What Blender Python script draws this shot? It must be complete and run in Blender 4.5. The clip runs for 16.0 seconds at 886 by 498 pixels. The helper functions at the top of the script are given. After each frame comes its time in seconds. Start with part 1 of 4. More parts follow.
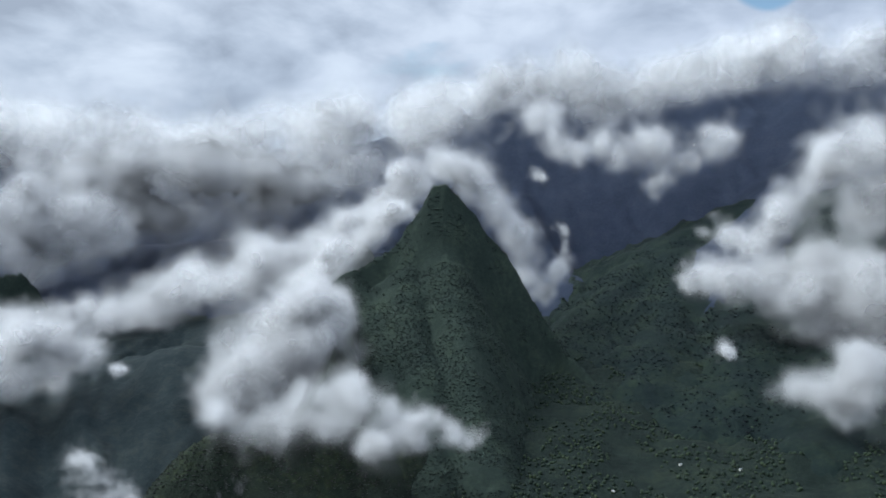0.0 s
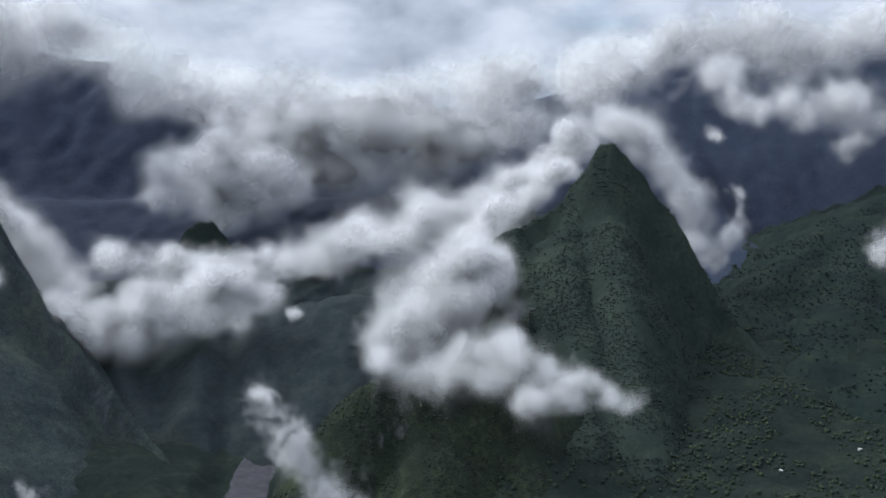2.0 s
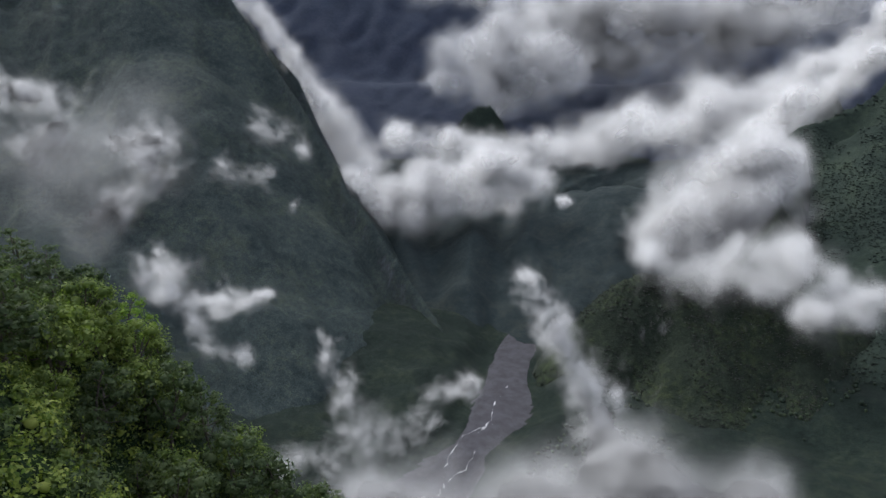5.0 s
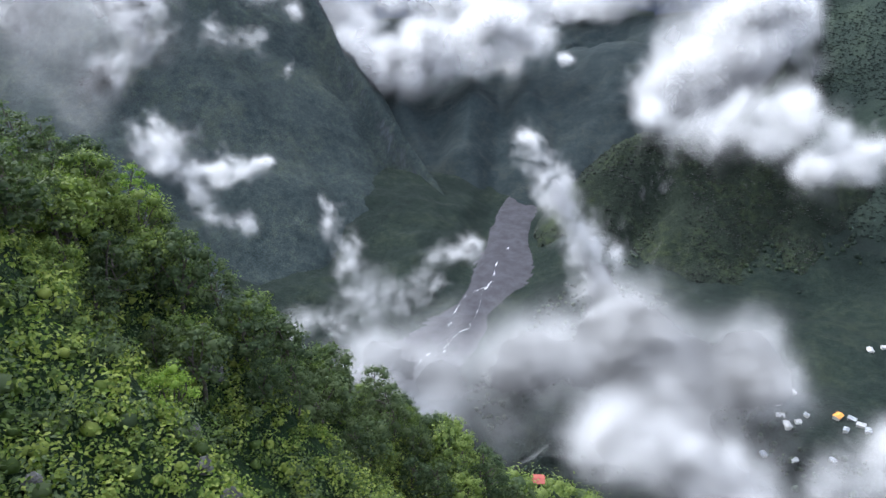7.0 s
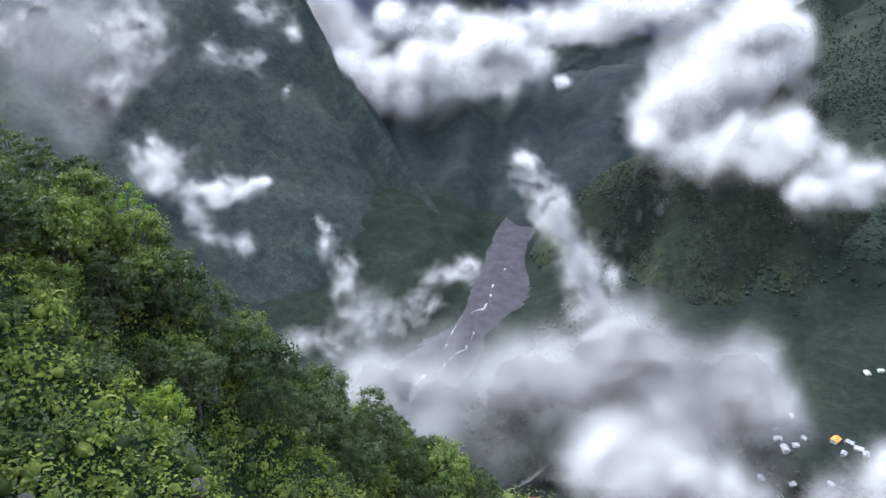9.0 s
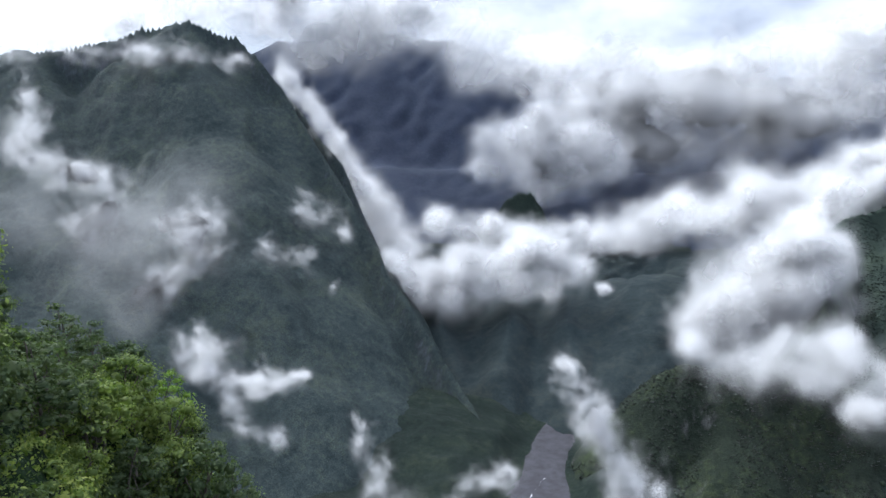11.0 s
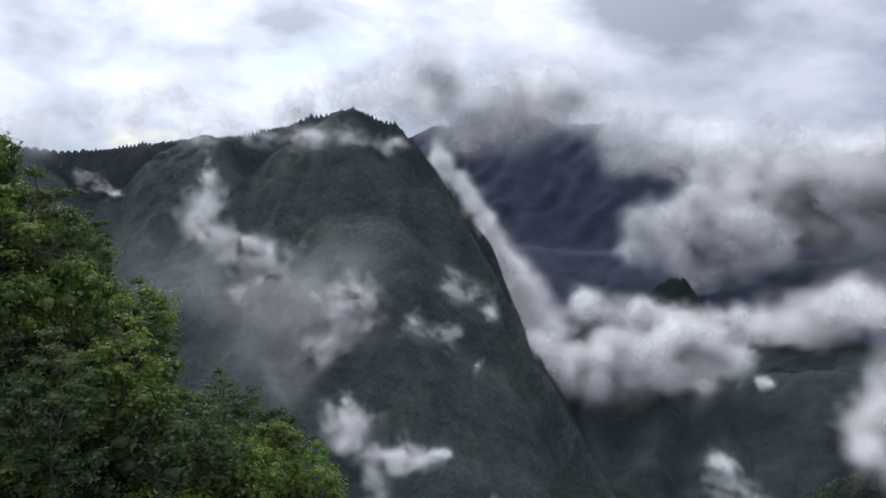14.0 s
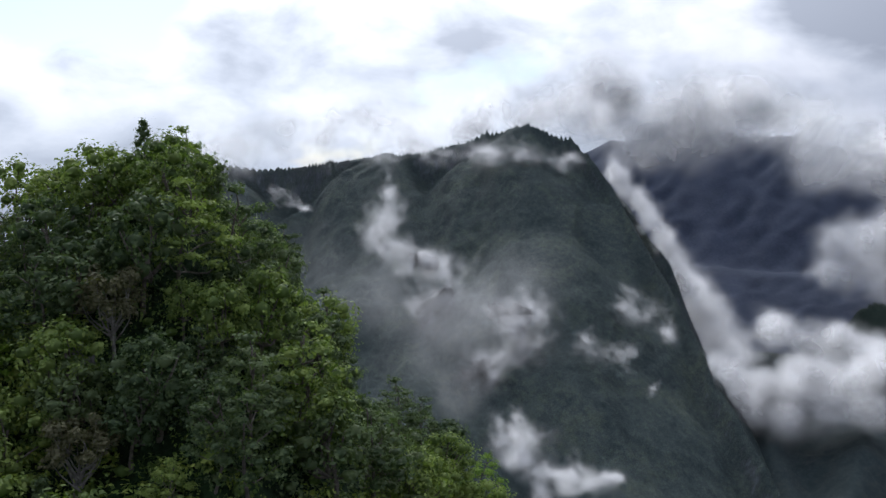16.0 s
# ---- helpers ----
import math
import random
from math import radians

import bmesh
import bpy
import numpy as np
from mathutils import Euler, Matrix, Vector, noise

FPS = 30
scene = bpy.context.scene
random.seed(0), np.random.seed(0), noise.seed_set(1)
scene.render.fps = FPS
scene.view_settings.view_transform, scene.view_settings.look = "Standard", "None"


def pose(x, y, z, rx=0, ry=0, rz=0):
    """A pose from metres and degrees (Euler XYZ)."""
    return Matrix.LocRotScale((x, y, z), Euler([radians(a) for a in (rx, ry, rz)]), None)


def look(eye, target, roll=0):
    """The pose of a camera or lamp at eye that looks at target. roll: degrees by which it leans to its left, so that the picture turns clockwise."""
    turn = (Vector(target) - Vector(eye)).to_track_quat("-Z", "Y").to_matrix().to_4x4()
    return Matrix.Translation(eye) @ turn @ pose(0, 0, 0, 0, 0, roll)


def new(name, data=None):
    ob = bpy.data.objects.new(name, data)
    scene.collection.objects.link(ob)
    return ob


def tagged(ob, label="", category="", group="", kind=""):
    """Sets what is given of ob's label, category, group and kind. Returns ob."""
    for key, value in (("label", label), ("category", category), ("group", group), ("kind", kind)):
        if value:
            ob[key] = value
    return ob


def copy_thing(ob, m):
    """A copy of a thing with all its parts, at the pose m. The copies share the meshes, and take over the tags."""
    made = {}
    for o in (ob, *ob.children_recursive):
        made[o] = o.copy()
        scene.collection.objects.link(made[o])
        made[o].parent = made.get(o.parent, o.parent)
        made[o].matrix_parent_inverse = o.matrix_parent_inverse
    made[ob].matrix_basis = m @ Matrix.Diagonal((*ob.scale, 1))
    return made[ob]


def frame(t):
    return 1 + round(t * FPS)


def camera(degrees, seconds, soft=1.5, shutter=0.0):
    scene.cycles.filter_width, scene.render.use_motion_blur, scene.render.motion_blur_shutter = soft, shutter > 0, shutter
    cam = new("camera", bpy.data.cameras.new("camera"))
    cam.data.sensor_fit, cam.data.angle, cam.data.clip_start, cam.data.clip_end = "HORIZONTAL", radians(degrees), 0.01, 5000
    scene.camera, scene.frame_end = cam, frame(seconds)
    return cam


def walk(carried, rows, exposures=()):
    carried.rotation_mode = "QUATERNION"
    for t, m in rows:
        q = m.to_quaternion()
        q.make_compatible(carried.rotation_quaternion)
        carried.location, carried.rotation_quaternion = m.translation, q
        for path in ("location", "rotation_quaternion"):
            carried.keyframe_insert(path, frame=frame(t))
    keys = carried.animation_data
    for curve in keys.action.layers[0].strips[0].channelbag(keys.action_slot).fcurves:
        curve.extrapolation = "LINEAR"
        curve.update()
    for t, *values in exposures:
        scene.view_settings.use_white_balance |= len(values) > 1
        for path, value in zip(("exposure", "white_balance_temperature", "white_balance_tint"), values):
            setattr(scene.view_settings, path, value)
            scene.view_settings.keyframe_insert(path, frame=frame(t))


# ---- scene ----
EYE = (0.0, 0.0, 600.0)   # the camera hangs still, 600 m above the river, and turns
cam = camera(59.83, 16.0, soft=1.5)
TURNS = [  # seconds, tilt, roll, heading
    (0, 84.00, -0.50, 0.00),
    (0.5, 84.15, -0.37, 3.49),
    (1, 83.41, 0.30, 5.91),
    (1.5, 82.15, -0.46, 8.46),
    (2, 80.77, -0.80, 12.16),
    (2.5, 80.24, -0.55, 18.39),
    (3, 79.17, -0.02, 23.21),
    (3.5, 78.04, -0.23, 25.44),
    (4, 76.59, 0.11, 27.20),
    (4.5, 74.96, -0.62, 30.79),
    (5, 72.37, 0.18, 32.33),
    (5.2, 71.25, 0.96, 31.91),
    (7.3, 61.01, 1.36, 31.73),
    (7.5, 60.50, 1.49, 31.32),
    (8, 60.51, 1.05, 31.26),
    (8.5, 60.37, 0.99, 31.19),
    (9, 63.80, 1.01, 31.81),
    (9.5, 68.63, 0.65, 33.49),
    (10, 72.62, 0.58, 34.41),
    (10.2, 74.03, 0.35, 34.55),
    (12.3, 83.08, -0.73, 38.62),
    (12.5, 83.44, -0.82, 39.42),
    (13, 83.39, -0.94, 42.56),
    (13.5, 84.23, -1.26, 44.12),
    (14, 84.52, -0.62, 46.46),
    (14.5, 84.17, -0.48, 49.44),
    (15, 84.73, -0.62, 51.98),
    (15.5, 85.40, -0.17, 55.96),
    (16, 85.57, -0.48, 59.31),
]
walk(cam, [(t, pose(*EYE, rx, ry, rz)) for t, rx, ry, rz in TURNS],
     exposures=[(0.0, 0.05, 5750, 4), (3.0, 0.0, 6000, 9), (5.2, 0.05, 6200, 10), (7.3, 0.95, 5800, 10), (9.0, 0.95, 5800, 10), (10.2, 0.95, 5800, 8), (12.3, -0.06, 5900, 10), (16.0, 0.0, 6000, 11)])
scene.cycles.transparent_max_bounces = 64
scene.cycles.max_bounces = 12
scene.cycles.diffuse_bounces = 8

SUN_AZ, SUN_EL = 78.0, 42.0   # degrees to the left of +y, degrees up


def way(az, el):
    a, e = radians(az), radians(el)
    return Vector((-math.sin(a) * math.cos(e), math.cos(a) * math.cos(e), math.sin(e)))


def at(az, el, dist):
    """A place dist metres off over the ground, in the direction az, el from the look-out."""
    a = radians(az)
    return (-math.sin(a) * dist, math.cos(a) * dist, EYE[2] + dist * math.tan(radians(el)))


# ------------------------------------------------------------------ sky and sun
def node(nt, kind, **values):
    n = nt.nodes.new(kind)
    for key, value in values.items():
        if key.startswith("i_"):
            n.inputs[int(key[2:]) if key[2:].isdigit() else key[2:].replace("_", " ")].default_value = value
        else:
            setattr(n, key, value)
    return n


def ramp(nt, fac, stops):
    n = nt.nodes.new("ShaderNodeValToRGB")
    n.color_ramp.elements.remove(n.color_ramp.elements[1])
    for k, (p, c) in enumerate(stops):
        e = n.color_ramp.elements[0] if k == 0 else n.color_ramp.elements.new(p)
        e.position = p
        e.color = (*c, 1.0) if len(c) == 3 else c
    nt.links.new(fac, n.inputs[0])
    return n.outputs[0]


def mixed(nt, fac, a, b, blend="MIX"):
    n = nt.nodes.new("ShaderNodeMix")
    n.data_type, n.blend_type = "RGBA", blend
    for value, socket in ((fac, n.inputs[0]), (a, n.inputs[6]), (b, n.inputs[7])):
        if hasattr(value, "links"):
            nt.links.new(value, socket)
        else:
            socket.default_value = value if not isinstance(value, tuple) else (*value, 1.0)
    return n.outputs[2]


def maths(nt, op, a, b=0.0, c=0.0, clamp=False):
    n = nt.nodes.new("ShaderNodeMath")
    n.operation, n.use_clamp = op, clamp
    for value, socket in zip((a, b, c), n.inputs):
        if hasattr(value, "links"):
            nt.links.new(value, socket)
        else:
            socket.default_value = value
    return n.outputs[0]


world = bpy.data.worlds.new("cloudy_sky")
scene.world = world
world.use_nodes = True
nt = world.node_tree
nt.nodes.clear()
sky = node(nt, "ShaderNodeTexSky", sky_type="NISHITA", sun_disc=False, sun_elevation=radians(SUN_EL), sun_rotation=radians(-SUN_AZ))
blue = node(nt, "ShaderNodeMix", data_type="RGBA", blend_type="MULTIPLY")
blue.inputs[0].default_value = 1.0
nt.links.new(sky.outputs[0], blue.inputs[6])
blue.inputs[7].default_value = (0.1, 0.1, 0.1, 1.0)
coord = node(nt, "ShaderNodeTexCoord")
# cloud layer: noise over the direction, stretched flat towards the horizon
flat = node(nt, "ShaderNodeMapping")
flat.inputs["Scale"].default_value = (1.0, 1.0, 1.9)
nt.links.new(coord.outputs["Generated"], flat.inputs[0])
big = node(nt, "ShaderNodeTexNoise", i_Scale=4.2, i_Detail=7.0, i_Roughness=0.52, i_Distortion=0.25)
fine = node(nt, "ShaderNodeTexNoise", i_Scale=9.0, i_Detail=6.0, i_Roughness=0.5, i_Distortion=0.3)
for n in (big, fine):
    nt.links.new(flat.outputs[0], n.inputs["Vector"])
tone = mixed(nt, 0.4, big.outputs[0], fine.outputs[0])
grey = ramp(nt, tone, [(0.36, (0.40, 0.425, 0.48)), (0.46, (0.58, 0.605, 0.66)), (0.56, (0.78, 0.79, 0.83)), (0.68, (0.92, 0.925, 0.94))])
# brighter round the hidden sun
towards = node(nt, "ShaderNodeVectorMath", operation="DOT_PRODUCT")
nt.links.new(coord.outputs["Generated"], towards.inputs[0])
towards.inputs[1].default_value = way(SUN_AZ, SUN_EL)
glow = ramp(nt, towards.outputs["Value"], [(0.0, (0.80, 0.82, 0.88)), (0.6, (1.0, 1.0, 1.02)), (0.8, (1.45, 1.44, 1.42)), (0.95, (2.1, 2.07, 2.0)), (1.0, (2.8, 2.7, 2.6))])
lit = mixed(nt, 1.0, grey, glow, "MULTIPLY")
# an overcast sky is darker towards the horizon
rise = node(nt, "ShaderNodeSeparateXYZ")
nt.links.new(coord.outputs["Generated"], rise.inputs[0])
lit = mixed(nt, 1.0, lit, ramp(nt, rise.outputs[2], [(0.0, (0.55, 0.57, 0.6)), (0.05, (0.66, 0.68, 0.7)), (0.12, (0.78, 0.79, 0.8)), (0.2, (0.86, 0.86, 0.86)), (0.4, (1.0, 1.0, 1.0)), (0.7, (1.1, 1.1, 1.1))]), "MULTIPLY")
holes = node(nt, "ShaderNodeTexNoise", i_Scale=2.6, i_Detail=5.0, i_Roughness=0.5)
nt.links.new(flat.outputs[0], holes.inputs["Vector"])
cover = ramp(nt, holes.outputs[0], [(0.30, (0.0, 0.0, 0.0)), (0.37, (1.0, 1.0, 1.0))])
over = mixed(nt, cover, blue.outputs[2], lit)
# two gaps in the overcast through which the blue shows: direction, half width in degrees
for gap_az, gap_el, gap_wide in ((-22.4, 13.2, 2.6), (84.5, 16.4, 8.2)):
    facing = node(nt, "ShaderNodeVectorMath", operation="DOT_PRODUCT")
    nt.links.new(coord.outputs["Generated"], facing.inputs[0])
    facing.inputs[1].default_value = way(gap_az, gap_el)
    rim = 1 - math.cos(radians(gap_wide))
    frayed = maths(nt, "ADD", facing.outputs["Value"], maths(nt, "MULTIPLY", maths(nt, "SUBTRACT", fine.outputs[0], 0.5), 1.6 * rim))
    gap = node(nt, "ShaderNodeMapRange", interpolation_type="SMOOTHSTEP", i_1=1 - 1.15 * rim, i_2=1 - 0.75 * rim)
    nt.links.new(frayed, gap.inputs[0])
    over = mixed(nt, gap.outputs[0], over, blue.outputs[2])
back = node(nt, "ShaderNodeBackground", i_Strength=1.22)
nt.links.new(over, back.inputs[0])
out = node(nt, "ShaderNodeOutputWorld")
nt.links.new(back.outputs[0], out.inputs[0])

sun = new("sun", bpy.data.lights.new("sun", "SUN"))
sun.data.energy, sun.data.angle, sun.data.color = 2.1, radians(25), (1.0, 0.95, 0.86)
sun.matrix_world = look(way(SUN_AZ, SUN_EL) * 3000, (0, 0, 0))


# ------------------------------------------------------------------ materials
def material(name):
    m = bpy.data.materials.new(name)
    m.use_nodes = True
    nt = m.node_tree
    return m, nt, nt.nodes["Principled BSDF"], nt.nodes["Material Output"]


def noise_at(nt, scale, detail=5.0, rough=0.55, distort=0.0, vec=None):
    n = node(nt, "ShaderNodeTexNoise", i_Scale=scale, i_Detail=detail, i_Roughness=rough, i_Distortion=distort)
    if vec is None:
        g = node(nt, "ShaderNodeNewGeometry")
        vec = g.outputs["Position"]
    nt.links.new(vec, n.inputs["Vector"])
    return n.outputs[0]


def wooded(name, dark, mid, light, rock, rock_at, bump=1.0, rock_share=0.5, grain_share=0.5):
    """Steep slope under forest and scrub, with bare rock where it is steepest."""
    m, nt, bsdf, _ = material(name)
    patches, tufts, grain = noise_at(nt, 0.012, 6.0, 0.6), noise_at(nt, 0.09, 6.0, 0.65), noise_at(nt, 0.45, 3.0, 0.6)
    green = ramp(nt, mixed(nt, 0.5, patches, tufts), [(0.36, dark), (0.5, mid), (0.64, light)])
    green = mixed(nt, grain_share, green, ramp(nt, grain, [(0.35, (0.25, 0.25, 0.25)), (0.65, (1.5, 1.5, 1.5))]), "MULTIPLY")
    geo = node(nt, "ShaderNodeNewGeometry")
    sep = node(nt, "ShaderNodeSeparateXYZ")
    nt.links.new(geo.outputs["Normal"], sep.inputs[0])
    streak = node(nt, "ShaderNodeMapping")
    streak.inputs["Scale"].default_value = (1.0, 1.0, 0.3)
    nt.links.new(geo.outputs["Position"], streak.inputs[0])
    crag = noise_at(nt, 0.05, 7.0, 0.68, 0.4, streak.outputs[0])
    stone = mixed(nt, 1.0, rock, ramp(nt, noise_at(nt, 0.16, 6.0, 0.7, 0.0, streak.outputs[0]), [(0.3, (0.35, 0.35, 0.35)), (0.7, (1.5, 1.5, 1.5))]), "MULTIPLY")
    steep = maths(nt, "SUBTRACT", rock_at, sep.outputs[2])
    bare = maths(nt, "ADD", maths(nt, "MULTIPLY", steep, 3.0), maths(nt, "MULTIPLY", maths(nt, "SUBTRACT", crag, 0.56), 7.0 * rock_share))
    bare = maths(nt, "MULTIPLY", bare, 1.0, clamp=True)
    nt.links.new(mixed(nt, bare, green, stone), bsdf.inputs["Base Color"])
    bsdf.inputs["Roughness"].default_value = 0.9
    bsdf.inputs["Specular IOR Level"].default_value = 0.15
    b = node(nt, "ShaderNodeBump", i_Strength=0.9 * bump, i_Distance=6.0)
    nt.links.new(mixed(nt, 0.4, tufts, grain), b.inputs["Height"])
    nt.links.new(b.outputs[0], bsdf.inputs["Normal"])
    return m


def leafy(name, dark, mid, light, through_leaf=0.42, spread=0.5):
    m, nt, bsdf, out = material(name)
    geo, info = node(nt, "ShaderNodeNewGeometry"), node(nt, "ShaderNodeObjectInfo")
    mixv = maths(nt, "ADD", maths(nt, "MULTIPLY", geo.outputs["Random Per Island"], spread), maths(nt, "MULTIPLY", info.outputs["Random"], 0.35))
    mixv = maths(nt, "ADD", mixv, maths(nt, "MULTIPLY", noise_at(nt, 0.22, 3.0), 0.5))
    col = ramp(nt, mixv, [(0.2, dark), (0.58, mid), (0.95, light)])
    nt.links.new(col, bsdf.inputs["Base Color"])
    bsdf.inputs["Roughness"].default_value = 0.6
    bsdf.inputs["Specular IOR Level"].default_value = 0.25
    tr = node(nt, "ShaderNodeBsdfTranslucent")
    nt.links.new(mixed(nt, 1.0, col, (1.0, 1.15, 0.5), "MULTIPLY"), tr.inputs[0])
    mx = node(nt, "ShaderNodeMixShader", i_0=through_leaf)
    nt.links.new(bsdf.outputs[0], mx.inputs[1])
    nt.links.new(tr.outputs[0], mx.inputs[2])
    nt.links.new(mx.outputs[0], out.inputs[0])
    return m


def plain(name, col, rough=0.7, scale=2.0, vary=0.35, bump=0.2, metal=0.0):
    m, nt, bsdf, _ = material(name)
    n = noise_at(nt, scale, 6.0, 0.65)
    low, high = tuple(c * (1 - vary) for c in col), tuple(min(1.0, c * (1 + vary)) for c in col)
    nt.links.new(ramp(nt, n, [(0.35, low), (0.65, high)]), bsdf.inputs["Base Color"])
    bsdf.inputs["Roughness"].default_value, bsdf.inputs["Metallic"].default_value = rough, metal
    b = node(nt, "ShaderNodeBump", i_Strength=bump, i_Distance=0.3)
    nt.links.new(n, b.inputs["Height"])
    nt.links.new(b.outputs[0], bsdf.inputs["Normal"])
    return m


def vapour(name, grain, thick, tear=0.6, tint=(0.985, 0.985, 0.99), wind=0.6):
    """Cloud droplets: white, scattering to all sides, thinning out to the rim of every shred and torn by fine noise."""
    m, nt, bsdf, out = material(name)
    nt.nodes.remove(bsdf)
    soft, dense = node(nt, "ShaderNodeAttribute", attribute_name="soft"), node(nt, "ShaderNodeAttribute", attribute_name="thick")
    round_off = node(nt, "ShaderNodeMapRange", interpolation_type="SMOOTHSTEP")
    nt.links.new(soft.outputs["Fac"], round_off.inputs[0])
    torn = node(nt, "ShaderNodeMapRange", i_1=0.5 - 0.5 * tear, i_2=0.5 + 0.35 * tear)
    nt.links.new(noise_at(nt, grain, 2.8, 0.5, wind), torn.inputs[0])
    a = maths(nt, "MULTIPLY", round_off.outputs[0], torn.outputs[0])
    a = maths(nt, "MULTIPLY", a, maths(nt, "MULTIPLY", dense.outputs["Fac"], thick), clamp=True)
    front, rear, clear = node(nt, "ShaderNodeBsdfDiffuse"), node(nt, "ShaderNodeBsdfTranslucent"), node(nt, "ShaderNodeBsdfTransparent")
    front.inputs[0].default_value = rear.inputs[0].default_value = (*tint, 1.0)
    both, mx = node(nt, "ShaderNodeMixShader", i_0=0.5), node(nt, "ShaderNodeMixShader")
    nt.links.new(front.outputs[0], both.inputs[1])
    nt.links.new(rear.outputs[0], both.inputs[2])
    nt.links.new(a, mx.inputs[0])
    nt.links.new(clear.outputs[0], mx.inputs[1])
    nt.links.new(both.outputs[0], mx.inputs[2])
    nt.links.new(mx.outputs[0], out.inputs[0])
    return m


M_PEAK = wooded("peak_forest", (0.015, 0.024, 0.020), (0.023, 0.035, 0.028), (0.038, 0.054, 0.038), (0.055, 0.060, 0.062), 0.24, bump=0.5, rock_share=0.3, grain_share=0.22)
# scrub colours with a blue haze tint mixed in
M_RAVINE = wooded("hazed_ravine_scrub", (0.014, 0.022, 0.024), (0.022, 0.032, 0.035), (0.035, 0.044, 0.041), (0.042, 0.044, 0.058), 0.55, bump=0.6, grain_share=0.35)
# distance haze is put into these slope colours as a blue-grey cast
M_MOUNT = wooded("hazed_mountain_scrub", (0.022, 0.033, 0.035), (0.038, 0.052, 0.052), (0.064, 0.079, 0.064), (0.074, 0.079, 0.096), 0.5, bump=0.8, grain_share=0.5)
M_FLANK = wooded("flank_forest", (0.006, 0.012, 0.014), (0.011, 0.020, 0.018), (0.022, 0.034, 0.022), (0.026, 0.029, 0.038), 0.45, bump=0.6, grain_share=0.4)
M_SPUR = wooded("spur_scrub", (0.011, 0.017, 0.012), (0.018, 0.026, 0.018), (0.039, 0.053, 0.025), (0.088, 0.088, 0.088), 0.55, rock_share=0.8, bump=0.7)
# the blue of the air before the far wall is painted into its colours
M_FAR = wooded("hazed_far_wall", (0.019, 0.027, 0.046), (0.026, 0.035, 0.060), (0.036, 0.046, 0.069), (0.034, 0.040, 0.064), 0.75, bump=0.25, grain_share=0.12)
M_VALLEY = wooded("valley_green", (0.008, 0.014, 0.012), (0.014, 0.023, 0.019), (0.028, 0.039, 0.026), (0.06, 0.064, 0.066), 0.3)
M_HILL = wooded("hillside_soil", (0.008, 0.018, 0.006), (0.014, 0.03, 0.01), (0.03, 0.05, 0.014), (0.10, 0.09, 0.08), 0.35)
M_LEAF = leafy("olive_leaves", (0.045, 0.076, 0.020), (0.106, 0.157, 0.039), (0.227, 0.286, 0.076))
M_LEAF_DARK = leafy("dark_leaves", (0.026, 0.047, 0.022), (0.061, 0.094, 0.040), (0.127, 0.166, 0.072))
M_LEAF_LIME = leafy("lime_leaves", (0.06, 0.12, 0.015), (0.14, 0.24, 0.03), (0.28, 0.38, 0.07))
M_LEAF_DRY = leafy("dry_leaves", (0.04, 0.045, 0.022), (0.08, 0.08, 0.04), (0.15, 0.14, 0.08))
M_SHRUB = leafy("shrub_leaves", (0.050, 0.093, 0.017), (0.137, 0.205, 0.037), (0.335, 0.384, 0.093))
M_BARK = plain("bark", (0.10, 0.085, 0.07), 0.9, 3.0, 0.5, 0.6)
M_PALE_BARK = plain("pale_bark", (0.17, 0.16, 0.14), 0.85, 3.0, 0.4, 0.5)
M_ROCK = plain("grey_rock", (0.13, 0.125, 0.12), 0.9, 0.9, 0.6, 0.9)
M_GRAVEL = plain("river_gravel", (0.040, 0.039, 0.048), 0.9, 0.05, 0.3, 0.4)
M_RAPIDS = plain("white_water", (0.75, 0.78, 0.8), 0.25, 0.15, 0.3, 0.4)
# roof white, toned down in its colour for the mist over the village
M_WHITE_ROOF = plain("mist_dimmed_white_roof", (0.38, 0.38, 0.38), 0.5, 0.4, 0.15, 0.1)
M_GREY_ROOF = plain("grey_sheet_roof", (0.26, 0.28, 0.3), 0.45, 0.4, 0.2, 0.1)
M_ORANGE_ROOF = plain("orange_sheet_roof", (0.75, 0.30, 0.04), 0.5, 0.4, 0.15, 0.1)
M_RED = plain("red_paint", (0.32, 0.07, 0.05), 0.6, 1.0, 0.15, 0.1)
M_WALL = plain("pale_render", (0.62, 0.60, 0.55), 0.8, 0.6, 0.15, 0.1)
M_DARK = plain("dark_opening", (0.03, 0.03, 0.035), 0.3, 1.0, 0.2, 0.0)
M_CLOUD = vapour("cloud_vapour", 0.008, 1.4, 0.75)
M_MIST = vapour("mist_vapour", 0.010, 0.95, 0.7)
M_WISP = vapour("torn_vapour", 0.016, 0.78, 0.3, wind=1.6)
M_VALLEY_TREE = leafy("valley_tree_leaves", (0.010, 0.019, 0.013), (0.019, 0.034, 0.021), (0.048, 0.068, 0.032), 0.15)


# ------------------------------------------------------------------ helpers for shapes
def lattice(ix, iy, iz):
    n = (ix.astype(np.int64) * 374761393 + iy.astype(np.int64) * 668265263 + iz.astype(np.int64) * 1440662683) & 0xFFFFFFFF
    n = ((n ^ (n >> 13)) * 1274126177) & 0xFFFFFFFF
    n = ((n ^ (n >> 16)) * 2246822519) & 0xFFFFFFFF
    return ((n ^ (n >> 15)) & 0xFFFFFF) / float(0xFFFFFF)


